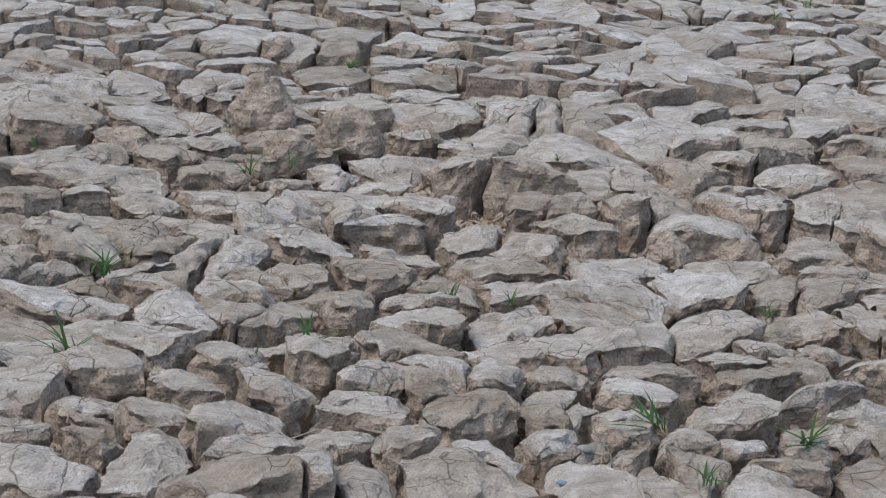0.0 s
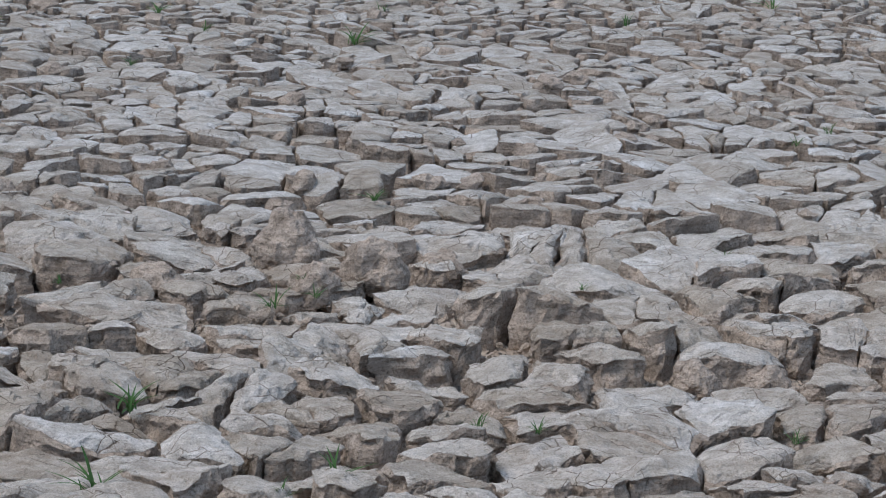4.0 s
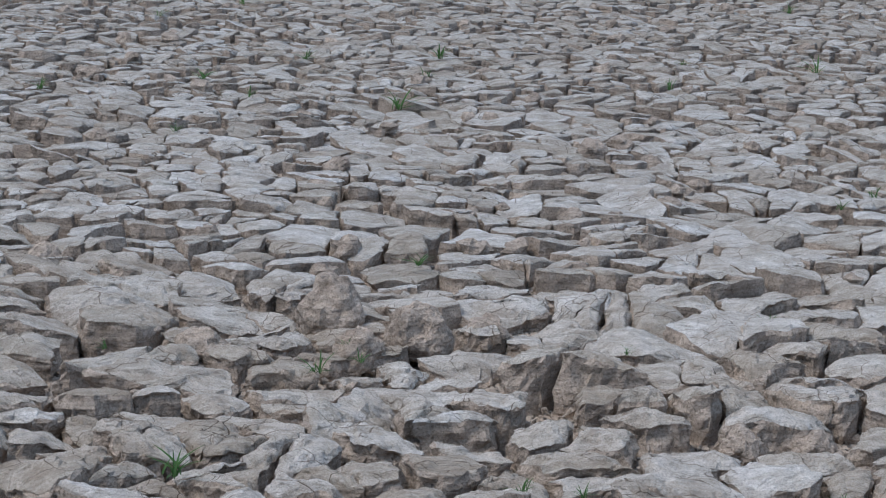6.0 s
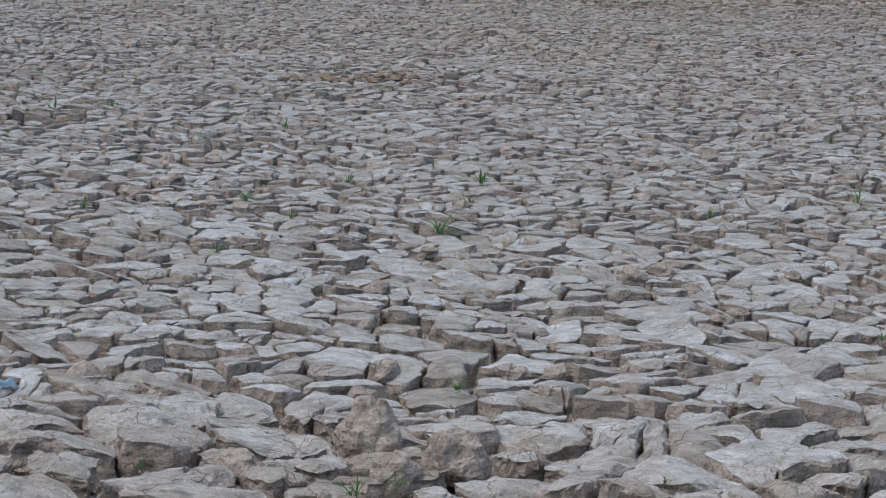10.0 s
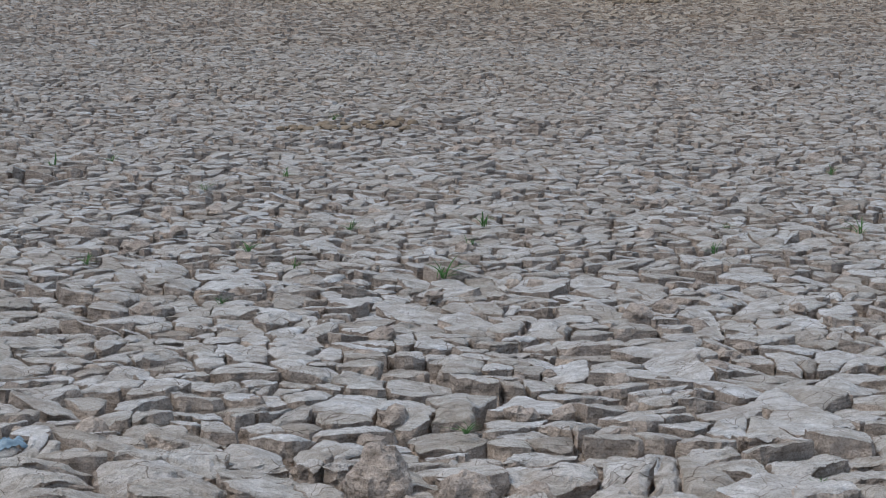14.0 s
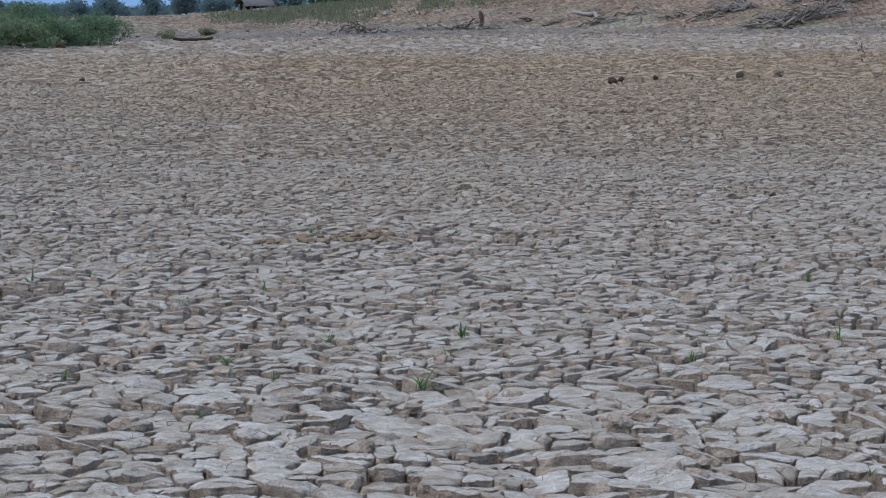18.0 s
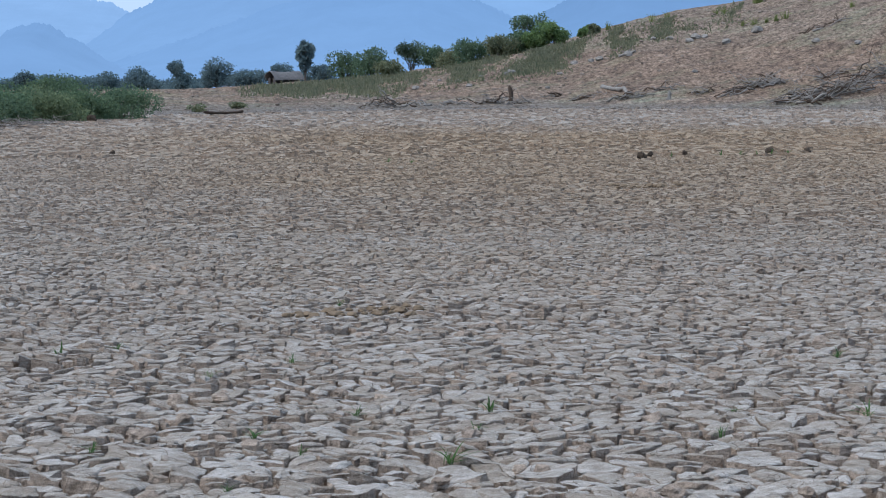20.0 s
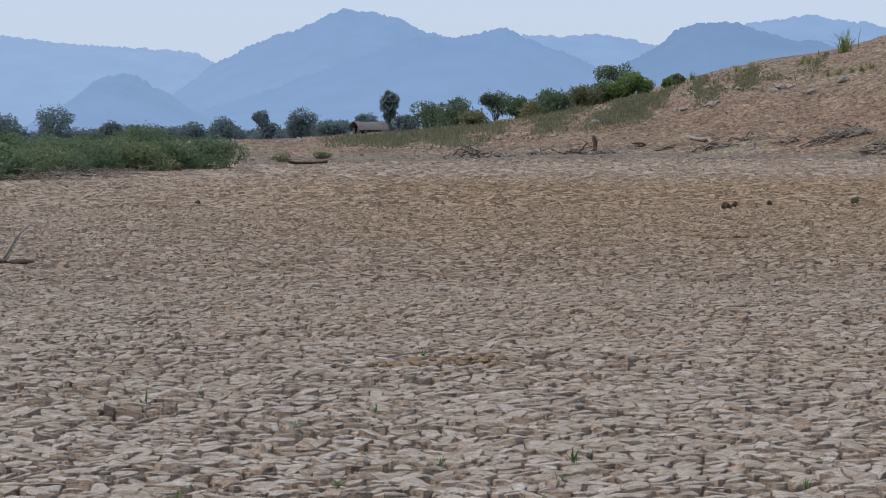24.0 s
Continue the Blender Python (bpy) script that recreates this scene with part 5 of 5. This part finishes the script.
    lx, ly = rng.normal(size=len(x)) * 0.12, rng.normal(size=len(x)) * 0.12
    v = np.stack([np.stack([x - dx, y - dy, z], -1), np.stack([x + dx, y + dy, z], -1), np.stack([x + lx + dx * 0.3, y + ly, z + h], -1), np.stack([x + lx - dx * 0.3, y + ly, z + h * 0.9], -1)], 1).reshape(-1, 3)
    f = np.arange(len(x))[:, None] * 4 + np.array([[0, 1, 2, 3]])
    tagged(new("bank_grass", mesh_of("bank_grass", v, [f], SCRUB)), "rough green and straw-coloured grass below the shrubs", "grass", "", "stuff")


def build_far_side():
    # the thicket at the edge of the lake bed
    rng = np.random.default_rng(70)
    for k in range(18):
        f = (k % 9) / 8
        y = 130.5 - 39 * f + rng.uniform(-1, 1)
        x = np.interp(f, [0, 0.45, 1], [-17.6, -21.4, -21.6]) - (3.2 if k > 8 else 0) + rng.uniform(-0.4, 0.4)
        h = rng.uniform(1.6, 2.35) * (0.95 if k < 9 else 1.05) * (1.0 - 0.2 * f)
        leaf = (SHRUB, THICKET_LEAF, OLIVE_LEAF, THICKET_LEAF)[k % 4]
        tree("thicket_shrub", x, y, h, rng.uniform(3.4, 4.8), leaf, {OLIVE_LEAF: "dense olive green shrub of a thicket on the lake edge"}.get(leaf, "dense dark green shrub of a thicket on the lake edge"), "shrub", 600 + k, 0.02, 5800, 0.088, 13, "shrubs of the thicket", 0.1)
    # trees on the plain behind; the sizes follow their distance
    rows = [(-46.5, 427.79, 5.8, 4.2, "round dark tree on the plain"), (-40.0, 427.79, 5.8, 5.6, "round dark tree on the plain"), (-54.5, 430.48, 4.4, 6.5, "low gappy tree on the plain"), (-60.5, 433.17, 3.6, 6.2, "low dark tree on the plain"),
            (-66.5, 437.21, 3.0, 7.0, "low dark tree on the plain"), (-76.0, 437.21, 3.4, 5.0, "small round tree on the plain"), (-98.0, 443.93, 5.6, 7.5, "round dark tree on the plain"), (-86.0, 437.21, 6.2, 7.5, "round dark tree on the plain"),
            (-36.0, 443.93, 3.2, 7.0, "low dark tree on the plain"), (-32.0, 477.57, 4.5, 4.4, "leafy green tree beside a hut"), (-30.8, 473.53, 3.6, 3.4, "dark round tree behind a hut"), (-22.0, 443.93, 3.8, 4.5, "leafy tree beside the palm"),
            (-110.0, 443.93, 4.5, 8.0, "low dark tree on the plain"), (-70.0, 464.11, 3.0, 8.0, "low dark tree on the plain"), (-50.0, 470.84, 2.8, 8.0, "low dark tree on the plain"), (-104.0, 430.48, 4.0, 6.5, "low dark tree on the plain")]
    for k, (x, y, h, w, lab) in enumerate(rows):
        tree("tree", x, y, h, w, HAZED_LEAF, lab, "tree", 640 + k, 0.05, 3600, 0.22, 13, "trees on the plain")
    for k in range(32):
        x = -120 + k * 3.05 + rng.uniform(-1.2, 1.2)
        tree("bush", x, 500 + rng.uniform(-11, 16), rng.uniform(2.4, 3.9), rng.uniform(5.5, 8.0), HAZED_LEAF, "low dark bush in the tree belt on the plain", "bush", 680 + k, 0.02, 700, 0.34, 7, "bushes on the plain")
    for k, (x, y, h, w) in enumerate(((-16.0, 157.39, 0.55, 1.2), (-14.2, 166.81, 0.5, 1.5))):
        tree("scrub_bush", x, y, h, w, DRY_LEAF, "small grey-green scrub bush on the sandy shore", "bush", 720 + k, 0.02, 420, 0.10, 7, "scrub bushes on the shore", 0.05)
    palm(-25.2, 446.6, 8.4)
    hut(-29.5, 452)
    canoe(-14.9, 150.6, -12.7, 154.0)


def box(x0, x1, y0, y1, z0, z1, bev=0.02):
    bm = bmesh.new()
    bmesh.ops.create_cube(bm, size=1)
    for v in bm.verts:
        v.co = Vector(((x0 + x1) / 2 + v.co.x * (x1 - x0), (y0 + y1) / 2 + v.co.y * (y1 - y0), (z0 + z1) / 2 + v.co.z * (z1 - z0)))
    bmesh.ops.bevel(bm, geom=bm.edges[:], offset=bev, segments=1, affect="EDGES")
    return bm


def from_bm(name, bm, mat):
    me = bpy.data.meshes.new(name)
    bm.to_mesh(me)
    bm.free()
    me.materials.append(mat)
    return me


def thatch_slope(name, length, reach, eave, ridge, side):
    """One bowed slope of a thatched roof, sagging along the ridge and ragged at the eave."""
    n, m = 25, 9
    u, v = np.meshgrid(np.linspace(-1, 1, n), np.linspace(0, 1, m))
    x = u * length / 2 * (1 + 0.03 * smooth_noise(v * 4, u * 3, side, 71))
    y = side * reach * (1 - v)
    z = eave + (ridge - eave) * np.sin(v * math.pi / 2) ** 0.85 - 0.16 * (1 - u * u) * v + 0.05 * fbm(u * 5, v * 4, side, 3, 72) - 0.08 * (v < 0.05) * (smooth_noise(u * 14, 0, side, 73) + 0.5)
    top = np.stack([x, y, z], -1).reshape(-1, 3)
    f = grid_faces(m, n)
    rim = np.concatenate([np.arange(n), np.arange(1, m) * n + n - 1, (m - 1) * n + np.arange(n - 2, -1, -1), np.arange(m - 2, 0, -1) * n])
    edge = np.stack([rim, np.roll(rim, -1), np.roll(rim, -1) + n * m, rim + n * m], -1)
    return mesh_of(name, np.concatenate([top, top - [0, 0, 0.13]]), [f, f[:, ::-1] + n * m, edge[:, ::-1]], THATCH)


def hut(x, y):
    """A small wooden hut with a bowed thatched roof, its gable end turned half towards the lake bed."""
    ob = thing("hut", pose(x, y, float(terrain(x, y)) - 0.05, 0, 0, 32), "weathered wooden hut with a bowed grey thatched roof", "hut")
    for sx in (-2.5, -0.8, 0.9, 2.5):
        for sy in (-1.5, 1.5):
            part("post", from_bm("post", box(sx - 0.08, sx + 0.08, sy - 0.08, sy + 0.08, 0, 1.6), BOARDS), ob, "wooden post")
    part("back_wall", from_bm("back_wall", box(-2.4, 2.4, 1.56, 1.64, 0, 1.5), BOARDS), ob, "dark board wall")
    for y0, y1 in ((-1.42, -0.5), (0.5, 1.42)):
        part("gable_wall", from_bm("gable_wall", box(-2.64, -2.56, y0, y1, 0, 1.7), BOARDS), ob, "dark board wall beside the doorway")
    part("far_gable", from_bm("far_gable", box(2.58, 2.66, -1.42, 1.42, 0, 1.7), BOARDS), ob, "dark board wall")
    part("half_wall", from_bm("half_wall", box(-0.7, 2.4, -1.64, -1.56, 0, 0.85), BOARDS), ob, "low dark board wall")
    for side in (-1, 1):
        part("roof_slope", thatch_slope("roof_slope", 6.4, 2.3, 1.35, 2.95, side), ob, "sagging grey thatch")


def canoe(x0, y0, x1, y1):
    """A narrow dugout that lies on the shore, its ends curved up."""
    length = math.hypot(x1 - x0, y1 - y0)
    ob = thing("canoe", pose((x0 + x1) / 2, (y0 + y1) / 2, float(terrain((x0 + x1) / 2, (y0 + y1) / 2)), 0, 0, math.degrees(math.atan2(y1 - y0, x1 - x0))), "long narrow dark wooden canoe lying on the shore", "canoe")
    t = np.linspace(-1, 1, 21)
    half = 0.22 * (1 - t ** 4) + 0.02
    rise = 0.09 * np.abs(t) ** 3.5
    a = np.linspace(0, math.pi, 9)
    outer = np.stack([np.stack([np.full(9, s * length / 2), -np.cos(a) * h, r + 0.15 * (1 - np.sin(a))], -1) for s, h, r in zip(t, half, rise)])
    inner = outer * (1, 0.86, 1) + (0, 0, 0.03)
    v = np.concatenate([outer.reshape(-1, 3), inner.reshape(-1, 3)])
    f, n = grid_faces(21, 9), 21 * 9
    k = np.arange(20) * 9
    lips = np.concatenate([np.stack([k, k + 9, k + 9 + n, k + n], -1), np.stack([k + 8, k + 8 + n, k + 17 + n, k + 17], -1)])
    part("hull", mesh_of("hull", v, [f, f[:, ::-1] + n, lips], DARKWOOD, None, True), ob, "dark weathered hull")
    for s in (-0.45, 0.4):
        part("thwart", from_bm("thwart", box(s * length / 2 - 0.09, s * length / 2 + 0.09, -0.17, 0.17, 0.10, 0.13), DARKWOOD), ob, "plank seat")


BROWN_CLOD = grainy("red_brown_clay", (0.145, 0.105, 0.069), (0.25, 0.18, 0.118), 16, 0.95, 0.02)
SOIL_CLOD = grainy("soil_clods", (0.13, 0.10, 0.08), (0.33, 0.27, 0.22), 4, 0.95, 0.02)
REED = leafy("reed_leaves", (0.10, 0.16, 0.05), (0.32, 0.33, 0.13))
PALE_LEAF = leafy("pale_leaves", (0.07, 0.11, 0.08), (0.13, 0.17, 0.12))
SCRUB = leafy("scrub_grass", (0.15, 0.165, 0.10), (0.29, 0.27, 0.185))

build_far_side()
build_bank()
build_bank_plants()
build_left_snag()
build_tufts()
build_litter()
build_boulders()
build_crumbs()
build_pit_clods()

build_hills()
build_slabs()
